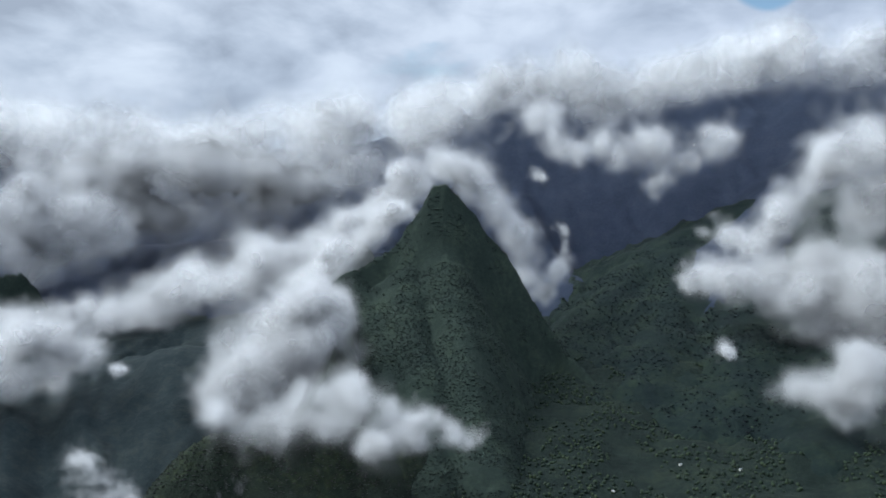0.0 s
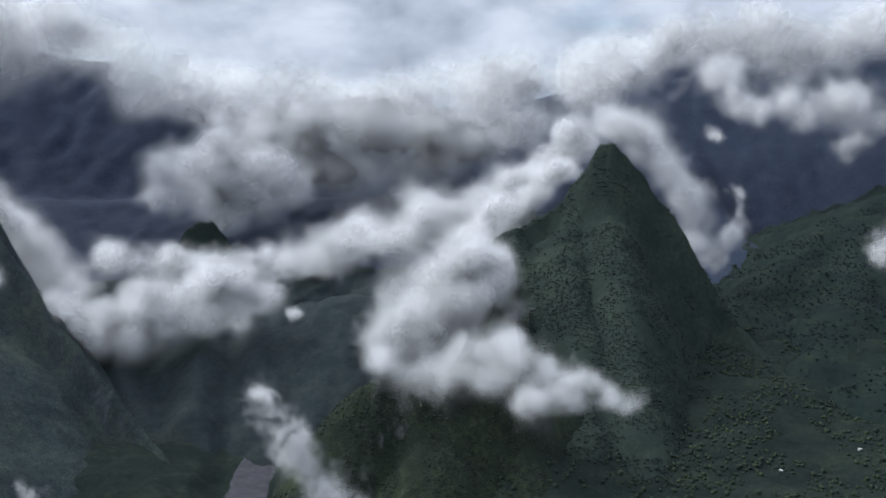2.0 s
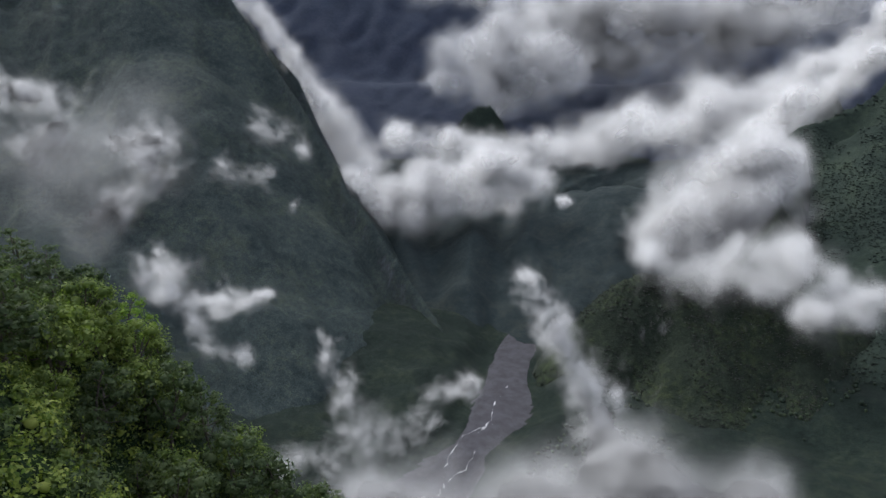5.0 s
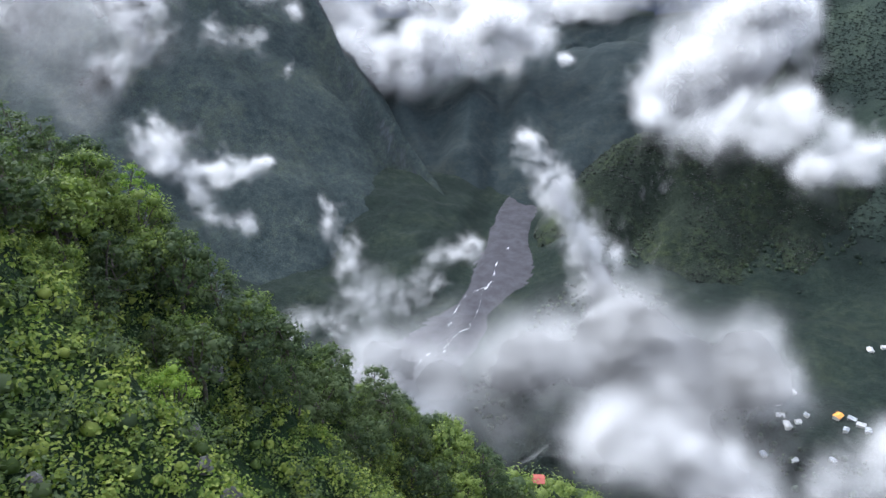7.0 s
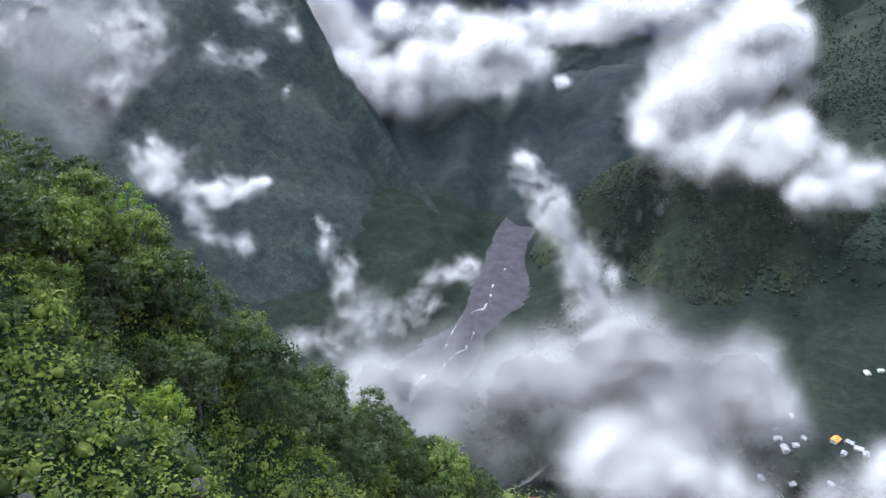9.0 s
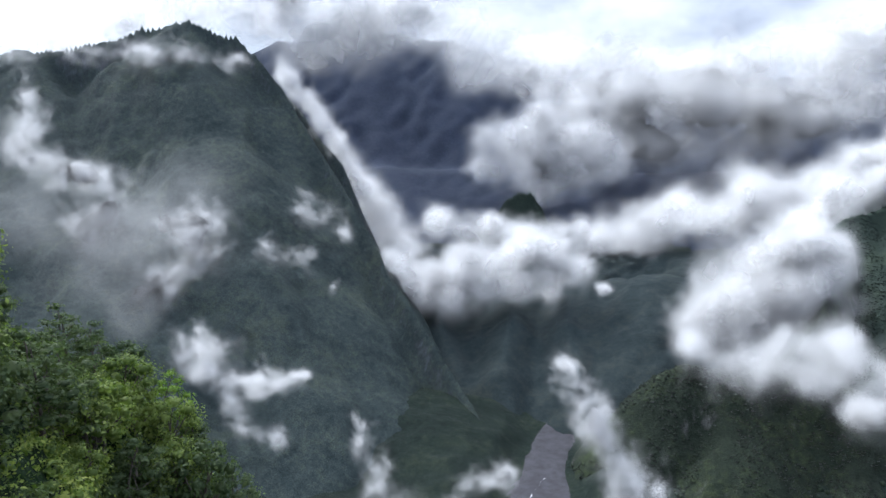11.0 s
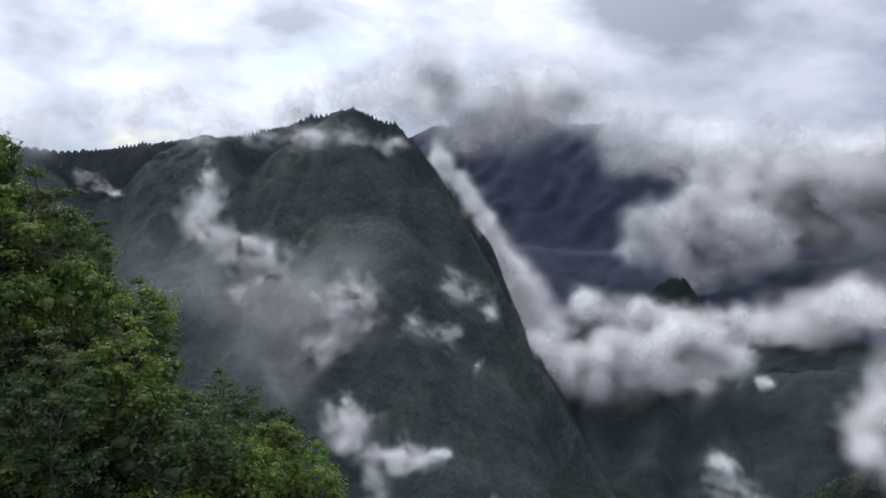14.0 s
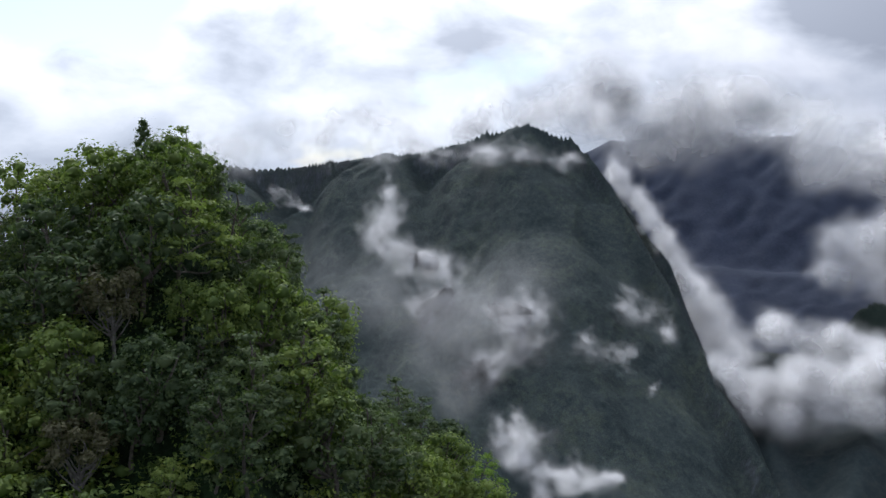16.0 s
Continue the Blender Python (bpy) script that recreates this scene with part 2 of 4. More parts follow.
def vnoise(x, y, z=0.0):
    """Smooth value noise, -1 to 1."""
    x, y, z = np.broadcast_arrays(np.asarray(x, float), np.asarray(y, float), np.asarray(z, float))
    fx, fy, fz = np.floor(x), np.floor(y), np.floor(z)
    u, v, w = x - fx, y - fy, z - fz
    u, v, w = (s * s * (3 - 2 * s) for s in (u, v, w))
    r = 0.0
    for a in (0, 1):
        for b in (0, 1):
            for c in (0, 1):
                r = r + (u if a else 1 - u) * (v if b else 1 - v) * (w if c else 1 - w) * lattice(fx + a, fy + b, fz + c)
    return 2 * r - 1


def fbm(x, y, z=0.0, octaves=4, gain=0.5):
    r, amp = 0.0, 1.0
    for k in range(octaves):
        r = r + amp * vnoise(x * 2 ** k + 17.3 * k, y * 2 ** k - 9.1 * k, z * 2 ** k + 5.7 * k)
        amp *= gain
    return r


def mesh_of(name, verts, faces, mat, smooth=False):
    """verts (n, 3) and faces (m, k), all with k corners."""
    verts, faces = np.asarray(verts, np.float32), np.asarray(faces, np.int32)
    me = bpy.data.meshes.new(name)
    me.vertices.add(len(verts))
    me.vertices.foreach_set("co", verts.ravel())
    m, k = faces.shape
    me.loops.add(m * k)
    me.loops.foreach_set("vertex_index", faces.ravel())
    me.polygons.add(m)
    me.polygons.foreach_set("loop_start", np.arange(0, m * k, k, dtype=np.int32))
    if smooth:
        me.polygons.foreach_set("use_smooth", np.ones(m, dtype=bool))
    me.update(calc_edges=True)
    me.materials.append(mat)
    return me


def part_of(name, verts, faces, mat, parent, label="", smooth=False, kind=""):
    ob = new(name, mesh_of(name, verts, faces, mat, smooth))
    ob.parent = parent
    return tagged(ob, label, kind=kind)


def part(name, bm, mat, parent, label=""):
    me = bpy.data.meshes.new(name)
    bm.to_mesh(me)
    bm.free()
    me.materials.append(mat)
    ob = new(name, me)
    ob.parent = parent
    return tagged(ob, label)


def ico(level=1):
    bm = bmesh.new()
    bmesh.ops.create_icosphere(bm, subdivisions=level, radius=1.0)
    v = np.array([p.co for p in bm.verts])
    f = np.array([[p.index for p in q.verts] for q in bm.faces])
    bm.free()
    return v, f


ICO1 = ico(1)


def stamped(template, places, sizes, squash, rng, jitter=0.2):
    """Many lumps from one template, each turned about z, scaled and made uneven."""
    tv, tf = template
    n = len(places)
    ang = rng.uniform(0, 2 * np.pi, n)
    c, s = np.cos(ang)[:, None], np.sin(ang)[:, None]
    v = np.repeat(tv[None], n, 0) * (1 + rng.uniform(-jitter, jitter, (n, len(tv), 1)))
    x, y = v[:, :, 0] * c - v[:, :, 1] * s, v[:, :, 0] * s + v[:, :, 1] * c
    v = np.stack((x, y, v[:, :, 2] * np.asarray(squash).reshape(-1, 1)), 2) * np.asarray(sizes).reshape(-1, 1, 1) + np.asarray(places)[:, None, :]
    f = tf[None] + (np.arange(n) * len(tv))[:, None, None]
    return v.reshape(-1, 3), f.reshape(-1, tf.shape[1])


# ------------------------------------------------------------------ the valley floor
def river_x(y):
    return -500 - 0.00022 * (y - 640) ** 2 * np.clip(y - 640, 0, 400) / 400 - 30 * np.sin(y / 170.0)


def valley(x, y):
    """Height of the valley floor."""
    off = np.abs(x - river_x(y))
    rise = 34 + 0.055 * np.maximum(0, x + 430) + 0.03 * np.maximum(0, y - 1200) + 0.05 * np.maximum(0, x - 700)
    rolling = 26 * fbm(x / 260, y / 260, 3.0, 4) + 5 * fbm(x / 45, y / 45, 8.0, 3)
    bank = np.clip((off - 44) / 60, 0, 1)
    bank = bank * bank * (3 - 2 * bank)
    bed = 1.2 * fbm(x / 18, y / 18, 1.0, 3)
    return bed * (1 - bank) + bank * np.maximum(6.0, rise + rolling)


def graded(lo, hi, fine_lo, fine_hi, fine, coarse):
    a = np.arange(fine_lo, fine_hi, fine)
    return np.concatenate((np.arange(lo, fine_lo, coarse), a, np.arange(fine_hi, hi + 1, coarse)))


def grid_faces(nx, ny):
    i = np.arange(nx * ny).reshape(ny, nx)
    return np.stack((i[:-1, :-1], i[:-1, 1:], i[1:, 1:], i[1:, :-1]), 2).reshape(-1, 4)


gx, gy = graded(-4900, 4900, -800, 1100, 8, 120), graded(-4900, 4900, 300, 2300, 8, 120)
GX, GY = np.meshgrid(gx, gy)
GZ = valley(GX, GY)
floor_ob = new("ground", mesh_of("ground", np.stack((GX, GY, GZ), 2).reshape(-1, 3), grid_faces(len(gx), len(gy)), M_VALLEY, True))
tagged(floor_ob, "green valley floor of fields, scrub and scattered trees", "ground", kind="structure")

# gravel bed and the stream on it
ry = np.linspace(420, 1260, 130)
rv, rx_ = [], river_x(ry)
for k in range(13):
    s = -1 + 2 * k / 12
    w = (50 + 18 * fbm(ry / 120, 2.0 + np.sign(s), 4.0, 3)) * np.clip((1290 - ry) / 180, 0.15, 1)
    px = rx_ + s * w
    rv.append(np.stack((px, ry, valley(px, ry) + 0.7 - 1.5 * abs(s) ** 6), 1))
bed = new("riverbed", mesh_of("riverbed", np.concatenate(rv), grid_faces(len(ry), 13), M_GRAVEL, True))
tagged(bed, "broad grey gravel riverbed at the foot of the slopes", "riverbed", kind="structure")


def stream(phase, y0, y1, width, swing):
    y = np.linspace(y0, y1, 90)
    x = river_x(y) + swing * np.sin(y / 55.0 + phase) + 9 * fbm(y / 30, phase, 2.0, 3)
    w = width * np.clip(-0.1 + 1.7 * fbm(y / 9, phase + 3, 6.0, 2), 0.03, 1)
    v = np.concatenate([np.stack((x + s * w, y, valley(x, y) + 1.6 + 0 * y), 1) for s in (-1, 0, 1)])
    return v, grid_faces(90, 3)


for phase, y0, y1, w, sw in ((0.4, 560, 1020, 0.8, 12), (2.2, 690, 900, 0.6, 20)):
    v, f = stream(phase, y0, y1, w, sw)
    tagged(new("stream", mesh_of("stream", v, f, M_RAPIDS, True)), "narrow white-water stream winding over the gravel bed", "stream", kind="structure")


# ------------------------------------------------------------------ mountains
def ridge_height(X, Y, ridges, blend):
    """Highest of the slopes that fall away from the ridge lines, and the distance to the crest."""
    total, near = 0.0, np.full(X.shape, 1e9)
    top = np.full(X.shape, -1e9)
    layers = []
    for pts, fall, *rest in ridges:
        soft = rest[0] if rest else 0.1
        for (x0, y0, z0), (x1, y1, z1) in zip(pts[:-1], pts[1:]):
            dx, dy = x1 - x0, y1 - y0
            s = np.clip(((X - x0) * dx + (Y - y0) * dy) / (dx * dx + dy * dy), 0, 1)
            d = np.hypot(X - x0 - s * dx, Y - y0 - s * dy)
            h = z0 + s * (z1 - z0) - fall * (np.hypot(d, soft) - soft)
            layers.append(h)
            top = np.maximum(top, h)
            near = np.minimum(near, d)
    for h in layers:
        total = total + np.exp(np.clip((h - top) / blend, -40, 0))
    return top + blend * np.log(total) - blend * 0.35, near


def cut_back(X, Y, Z, pts, fall, seed):
    """Let the ground behind the crest line pts drop off steeply."""
    best, limit, behind = np.full(X.shape, 1e9), np.zeros(X.shape), np.zeros(X.shape, bool)
    for (x0, y0, z0), (x1, y1, z1) in zip(pts[:-1], pts[1:]):
        dx, dy = x1 - x0, y1 - y0
        s = np.clip(((X - x0) * dx + (Y - y0) * dy) / (dx * dx + dy * dy), 0, 1)
        d = np.hypot(X - x0 - s * dx, Y - y0 - s * dy)
        closer = d < best
        side = dx * (Y - y0) - dy * (X - x0)
        best, limit = np.where(closer, d, best), np.where(closer, z0 + s * (z1 - z0) - fall * d, limit)
        behind = np.where(closer, side > 0, behind)
    return np.where(behind, np.minimum(Z, limit + 5 * fbm(X / 30, Y / 30, seed, 3)), Z)


def mountain(name, ridges, box, step, mat, label, seed, gully=22.0, rough=5.0, blend=6.0, trees=0, tree_size=(2.2, 4.5), tree_box=None, tooth=0.0, cut=0.0, flow=(0.0, -1.0)):
    x, y = np.arange(box[0], box[1], step), np.arange(box[2], box[3], step)
    X, Y = np.meshgrid(x, y)
    wx, wy = X + 25 * fbm(X / 150, Y / 150, seed, 3), Y + 25 * fbm(X / 150, Y / 150, seed + 9.0, 3)
    Z, near = ridge_height(wx * 0.35 + X * 0.65, wy * 0.35 + Y * 0.65, ridges, blend)
    away = np.clip(near / 130, 0, 1)
    across, along = X * flow[1] - Y * flow[0], X * flow[0] + Y * flow[1]
    bent = across + 30 * fbm(X / 170, Y / 170, seed + 3.0, 2)
    Z = Z - gully * away * np.abs(fbm(bent / 85, along / 420, seed + 2.0, 3)) + 0.4 * gully * away
    Z = Z - 0.25 * gully * away * np.abs(fbm((bent + 0.3 * along) / 34, along / 300, seed + 5.0, 2))
    Z = Z + rough * (0.25 + 0.75 * away) * fbm(X / 34, Y / 34, seed + 4.0, 4, 0.6)
    Z = Z + tooth * fbm(X / 9, Y / 9, seed + 6.0, 2)
    if cut:
        Z = cut_back(X, Y, Z, sorted(ridges[0][0], key=lambda q: q[0]), cut, seed + 8.0)
    G = valley(X, Y)
    F = grid_faces(len(x), len(y))
    low = (Z < G - 14).ravel()
    F = F[~low[F].all(1)]
    V = np.stack((X, Y, Z), 2).reshape(-1, 3)
    used = np.unique(F)
    back = np.full(len(V), -1)
    back[used] = np.arange(len(used))
    root = tagged(new(name), label, "mountain")
    part_of("slope", V[used], back[F], mat, root, smooth=True)
    if trees:
        rng = np.random.default_rng(seed)
        b = tree_box or box
        tx, ty = rng.uniform(b[0], b[1], trees * 2), rng.uniform(b[2], b[3], trees * 2)
        ix, iy = ((tx - box[0]) / step).astype(int).clip(0, len(x) - 1), ((ty - box[2]) / step).astype(int).clip(0, len(y) - 1)
        tz = Z[iy, ix]
        gz, gx_ = np.gradient(Z, step)
        tilt = np.hypot(gz, gx_)[iy, ix]
        ok = (tz > G[iy, ix] - 2) & (tilt < 1.75) & (fbm(tx / 70, ty / 70, seed + 7.0, 3) > -0.35)
        p = np.stack((x[ix], y[iy], tz), 1)[ok][:trees]
        sz = rng.uniform(*tree_size, len(p))
        v, f = stamped(ICO1, p + np.c_[rng.uniform(-step / 2, step / 2, (len(p), 2)), -0.1 * sz], sz, rng.uniform(0.55, 0.95, len(p)), rng, 0.25)
        part_of("canopy", v, f, mat, root, "dark green forest canopy", kind="stuff")
    return root


PEAK = [at(0.4, -1.15, 2000), at(-0.2, -1.15, 2000)]
mountain("peak", [
    ([at(6.9, -7.7, 1930), at(5.2, -6.6, 1950), at(3.6, -5.6, 1965), at(2.7, -4.2, 1980), at(1.3, -2.8, 1990), at(0.75, -1.2, 2000), at(-0.1, -1.05, 2000),
      at(-1.0, -1.9, 2000), at(-2.1, -3.2, 2000), at(-3.3, -4.9, 1995), at(-4.8, -6.4, 1990), at(-5.9, -8.2, 1985), at(-7.1, -9.9, 1975), at(-9.3, -12.9, 1930), at(-12.9, -16.6, 1760)], 1.7),
    ([at(0.0, -5.4, 1930), at(-1.0, -9.4, 1760), at(-2.2, -15.0, 1520), at(-3.6, -21.5, 1290), at(-5.0, -27.0, 1130)], 1.5, 60),
    ([at(6.9, -7.7, 1930), at(5.0, -10.5, 1800), at(4.0, -15.0, 1560), at(4.0, -18.9, 1380)], 1.5, 50),
    ([at(2.6, -7.4, 1880), at(2.4, -10.4, 1745), at(1.4, -15.0, 1530), at(0.2, -21.5, 1290)], 1.5, 70),
    ([at(4.4, -8.6, 1890), at(4.0, -11.2, 1760), at(3.0, -15.2, 1545)], 1.5, 60),
], (-560, 640, 1000, 2300), 6.5, M_PEAK, "steep dark green pointed mountain peak wrapped in cloud", 11, gully=20, rough=5, trees=14000, tree_size=(1.3, 2.8), tree_box=(-250, 330, 1020, 2060), tooth=1.5, cut=1.8, blend=5.0)

mountain("spur", [
    ([at(24.5, -28.3, 1130), at(22.4, -25.2, 1190), at(21.2, -23.0, 1225), at(19.9, -21.4, 1240), at(18.4, -19.7, 1250), at(17.0, -18.9, 1255), at(13.5, -18.5, 1262),
      at(10.2, -18.7, 1270), at(6.0, -19.1, 1300), at(2.7, -19.8, 1330), at(-1.5, -22.5, 1300)], 1.35, 25),
    ([at(10.2, -18.7, 1270), at(8.5, -14.5, 1500), at(7.0, -9.5, 1850)], 1.3),
    ([at(12.5, -19.0, 1255), at(12.0, -23.5, 1160), at(11.0, -27.4, 1075)], 1.5, 90),
    ([at(6.0, -19.3, 1300), at(5.0, -24.5, 1190), at(3.0, -29.5, 1050)], 1.3, 80),
], (-760, 160, 880, 1900), 5.0, M_SPUR, "green spur hill with bare rocky cliffs above the riverbed", 23, gully=26, rough=6, trees=7000, tree_size=(1.2, 2.6), tree_box=(-560, 120, 950, 1400), tooth=1.8)

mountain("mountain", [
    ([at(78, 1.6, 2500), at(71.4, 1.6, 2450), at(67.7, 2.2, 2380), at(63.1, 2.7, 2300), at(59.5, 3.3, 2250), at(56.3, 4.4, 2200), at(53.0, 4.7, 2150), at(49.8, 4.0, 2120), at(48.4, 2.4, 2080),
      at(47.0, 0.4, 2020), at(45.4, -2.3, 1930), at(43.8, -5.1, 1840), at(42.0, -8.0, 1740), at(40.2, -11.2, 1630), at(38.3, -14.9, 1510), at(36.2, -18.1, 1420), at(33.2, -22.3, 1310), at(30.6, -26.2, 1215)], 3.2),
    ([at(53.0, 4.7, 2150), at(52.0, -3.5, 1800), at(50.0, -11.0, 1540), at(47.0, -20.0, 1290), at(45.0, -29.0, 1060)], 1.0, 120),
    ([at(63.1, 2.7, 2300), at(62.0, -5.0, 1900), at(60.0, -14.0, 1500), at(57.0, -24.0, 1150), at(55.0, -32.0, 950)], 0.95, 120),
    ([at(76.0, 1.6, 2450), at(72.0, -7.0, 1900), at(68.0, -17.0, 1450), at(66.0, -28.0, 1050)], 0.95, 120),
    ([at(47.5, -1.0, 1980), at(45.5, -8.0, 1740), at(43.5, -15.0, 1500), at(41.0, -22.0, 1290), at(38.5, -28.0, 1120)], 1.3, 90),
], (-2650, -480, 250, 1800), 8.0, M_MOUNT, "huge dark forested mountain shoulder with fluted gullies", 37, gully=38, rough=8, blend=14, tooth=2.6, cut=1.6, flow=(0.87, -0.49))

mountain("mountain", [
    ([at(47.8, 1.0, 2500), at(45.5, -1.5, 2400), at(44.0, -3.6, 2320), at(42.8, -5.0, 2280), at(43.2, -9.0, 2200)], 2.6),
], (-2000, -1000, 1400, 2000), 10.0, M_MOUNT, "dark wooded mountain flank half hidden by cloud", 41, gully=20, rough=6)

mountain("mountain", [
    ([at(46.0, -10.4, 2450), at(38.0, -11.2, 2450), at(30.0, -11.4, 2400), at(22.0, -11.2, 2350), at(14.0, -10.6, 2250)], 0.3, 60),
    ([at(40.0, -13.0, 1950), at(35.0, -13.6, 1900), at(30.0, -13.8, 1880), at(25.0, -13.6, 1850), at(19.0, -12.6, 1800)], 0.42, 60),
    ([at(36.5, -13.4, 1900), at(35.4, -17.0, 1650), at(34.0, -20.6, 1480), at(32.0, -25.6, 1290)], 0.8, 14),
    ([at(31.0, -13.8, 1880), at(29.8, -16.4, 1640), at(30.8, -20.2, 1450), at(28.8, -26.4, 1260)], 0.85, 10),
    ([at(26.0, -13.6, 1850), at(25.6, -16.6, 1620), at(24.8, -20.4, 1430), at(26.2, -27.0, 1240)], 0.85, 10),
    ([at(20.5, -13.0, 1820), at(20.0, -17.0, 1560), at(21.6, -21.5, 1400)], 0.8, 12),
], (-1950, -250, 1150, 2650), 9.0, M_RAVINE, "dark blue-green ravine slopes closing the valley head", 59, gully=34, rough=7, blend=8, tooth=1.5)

mountain("knoll", [
    ([at(33.2, -10.0, 2750), at(31.4, -8.7, 2750), at(30.4, -7.5, 2750), at(29.6, -7.0, 2750), at(28.8, -7.0, 2750), at(28.1, -8.0, 2750), at(27.4, -9.4, 2750), at(26.6, -12.0, 2750)], 2.2),
], (-1950, -900, 2100, 2950), 9.0, M_PEAK, "small dark rounded knoll rising out of cloud", 43, gully=10, rough=4)

mountain("knoll", [
    ([at(9.2, -8.5, 2900), at(8.2, -5.6, 2900), at(7.2, -3.2, 2900), at(6.7, -3.5, 2900), at(6.0, -5.4, 2900), at(4.5, -9.0, 2900)], 1.8),
], (-700, -50, 2500, 3150), 9.0, M_PEAK, "slim dark rock tooth showing through cloud", 47, gully=10, rough=4)

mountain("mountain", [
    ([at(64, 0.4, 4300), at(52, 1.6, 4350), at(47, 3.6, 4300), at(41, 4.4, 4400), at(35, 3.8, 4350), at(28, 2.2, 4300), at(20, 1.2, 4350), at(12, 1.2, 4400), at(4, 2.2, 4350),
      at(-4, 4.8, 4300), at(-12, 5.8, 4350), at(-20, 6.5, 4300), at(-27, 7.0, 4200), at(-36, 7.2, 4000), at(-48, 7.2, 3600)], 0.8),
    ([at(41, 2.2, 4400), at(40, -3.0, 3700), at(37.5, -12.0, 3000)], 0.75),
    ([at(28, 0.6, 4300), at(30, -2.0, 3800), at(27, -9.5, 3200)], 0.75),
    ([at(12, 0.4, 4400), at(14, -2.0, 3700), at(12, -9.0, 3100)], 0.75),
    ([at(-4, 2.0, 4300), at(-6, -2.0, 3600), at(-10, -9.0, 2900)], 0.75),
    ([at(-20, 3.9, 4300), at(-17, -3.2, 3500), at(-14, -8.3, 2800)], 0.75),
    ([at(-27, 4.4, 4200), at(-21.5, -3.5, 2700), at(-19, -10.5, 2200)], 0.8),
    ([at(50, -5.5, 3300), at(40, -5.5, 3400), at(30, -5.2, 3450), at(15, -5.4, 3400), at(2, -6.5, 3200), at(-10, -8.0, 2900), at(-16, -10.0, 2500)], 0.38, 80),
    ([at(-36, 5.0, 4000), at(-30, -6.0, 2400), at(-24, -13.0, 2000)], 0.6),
], (-4500, 3300, 1500, 4650), 24.0, M_FAR, "far mountain wall under the cloud deck, tinted dark haze-blue", 53, gully=28, rough=6, blend=25)


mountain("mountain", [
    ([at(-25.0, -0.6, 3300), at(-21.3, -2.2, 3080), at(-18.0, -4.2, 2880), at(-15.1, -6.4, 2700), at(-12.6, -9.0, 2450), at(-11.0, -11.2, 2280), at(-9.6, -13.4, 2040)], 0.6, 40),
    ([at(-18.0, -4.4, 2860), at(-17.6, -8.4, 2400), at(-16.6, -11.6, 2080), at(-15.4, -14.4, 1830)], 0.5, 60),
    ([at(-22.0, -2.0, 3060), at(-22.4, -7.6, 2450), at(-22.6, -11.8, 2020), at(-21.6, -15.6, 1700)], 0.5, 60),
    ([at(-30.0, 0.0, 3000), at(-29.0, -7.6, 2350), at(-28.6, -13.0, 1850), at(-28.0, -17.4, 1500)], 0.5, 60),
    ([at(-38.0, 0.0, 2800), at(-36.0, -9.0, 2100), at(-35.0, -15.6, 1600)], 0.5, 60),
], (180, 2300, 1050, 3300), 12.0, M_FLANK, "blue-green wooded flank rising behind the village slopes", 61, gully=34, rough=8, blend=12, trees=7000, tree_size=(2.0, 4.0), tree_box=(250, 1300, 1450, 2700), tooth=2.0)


# ------------------------------------------------------------------ the near hillside
HILL_Y = np.array([-300, -80, 0, 6, 12, 19, 23, 26, 28.5, 31, 35, 38, 44, 48, 52, 55, 59, 64, 80, 115, 160, 200, 260, 420, 540, 760])
HILL_Z = np.array([50, 4, -6, -2, 1, -5, -7.5, -11, -18, -23, -26.5, -27.5, -31.5, -41, -52, -58.5, -64, -68.5, -89, -122, -174, -228, -306, -500, -640, -660]) + 600.0
HILL_X = np.interp(HILL_Y, [-300, -80, 0, 38, 44, 48, 52, 55, 64, 80, 115, 160, 200, 260, 420, 540, 760], [-110, -78, -74, -74, -71, -67, -64, -62, -57, -49, -45, -42, -44, -50, -70, -95, -130])


def hill(x, y, smooth=False):
    """Height of the wooded hillside that falls off below the look-out."""
    zc, xc = np.interp(y, HILL_Y, HILL_Z), np.interp(y, HILL_Y, HILL_X)
    d = x - xc
    z = zc - np.where(d > 0, 0.87, 1.25) * (np.hypot(d, 4.0) - 4.0)
    if not smooth:
        z = z + 2.2 * fbm(x / 22, y / 22, 5.0, 3) + 0.5 * fbm(x / 4, y / 4, 6.0, 2)
    return z


hx, hy = graded(-420, 420, -110, 40, 1.6, 16), graded(-300, 760, -40, 200, 1.6, 14)
HX, HY = np.meshgrid(hx, hy)
HZ = np.maximum(hill(HX, HY), valley(HX, HY) - 30)
tagged(new("hillside", mesh_of("hillside", np.stack((HX, HY, HZ), 2).reshape(-1, 3), grid_faces(len(hx), len(hy)), M_HILL, True)),
       "steep hillside of dark earth under dense trees and shrubs", "hillside", kind="structure")


# ------------------------------------------------------------------ trees and shrubs of the hillside
LEAF_V = np.array([(-0.5, 0, 0), (0, -0.3, 0.07), (0.5, 0, -0.05), (0, 0.3, 0.07)])
LEAF_F = np.array([(0, 1, 2), (0, 2, 3)])


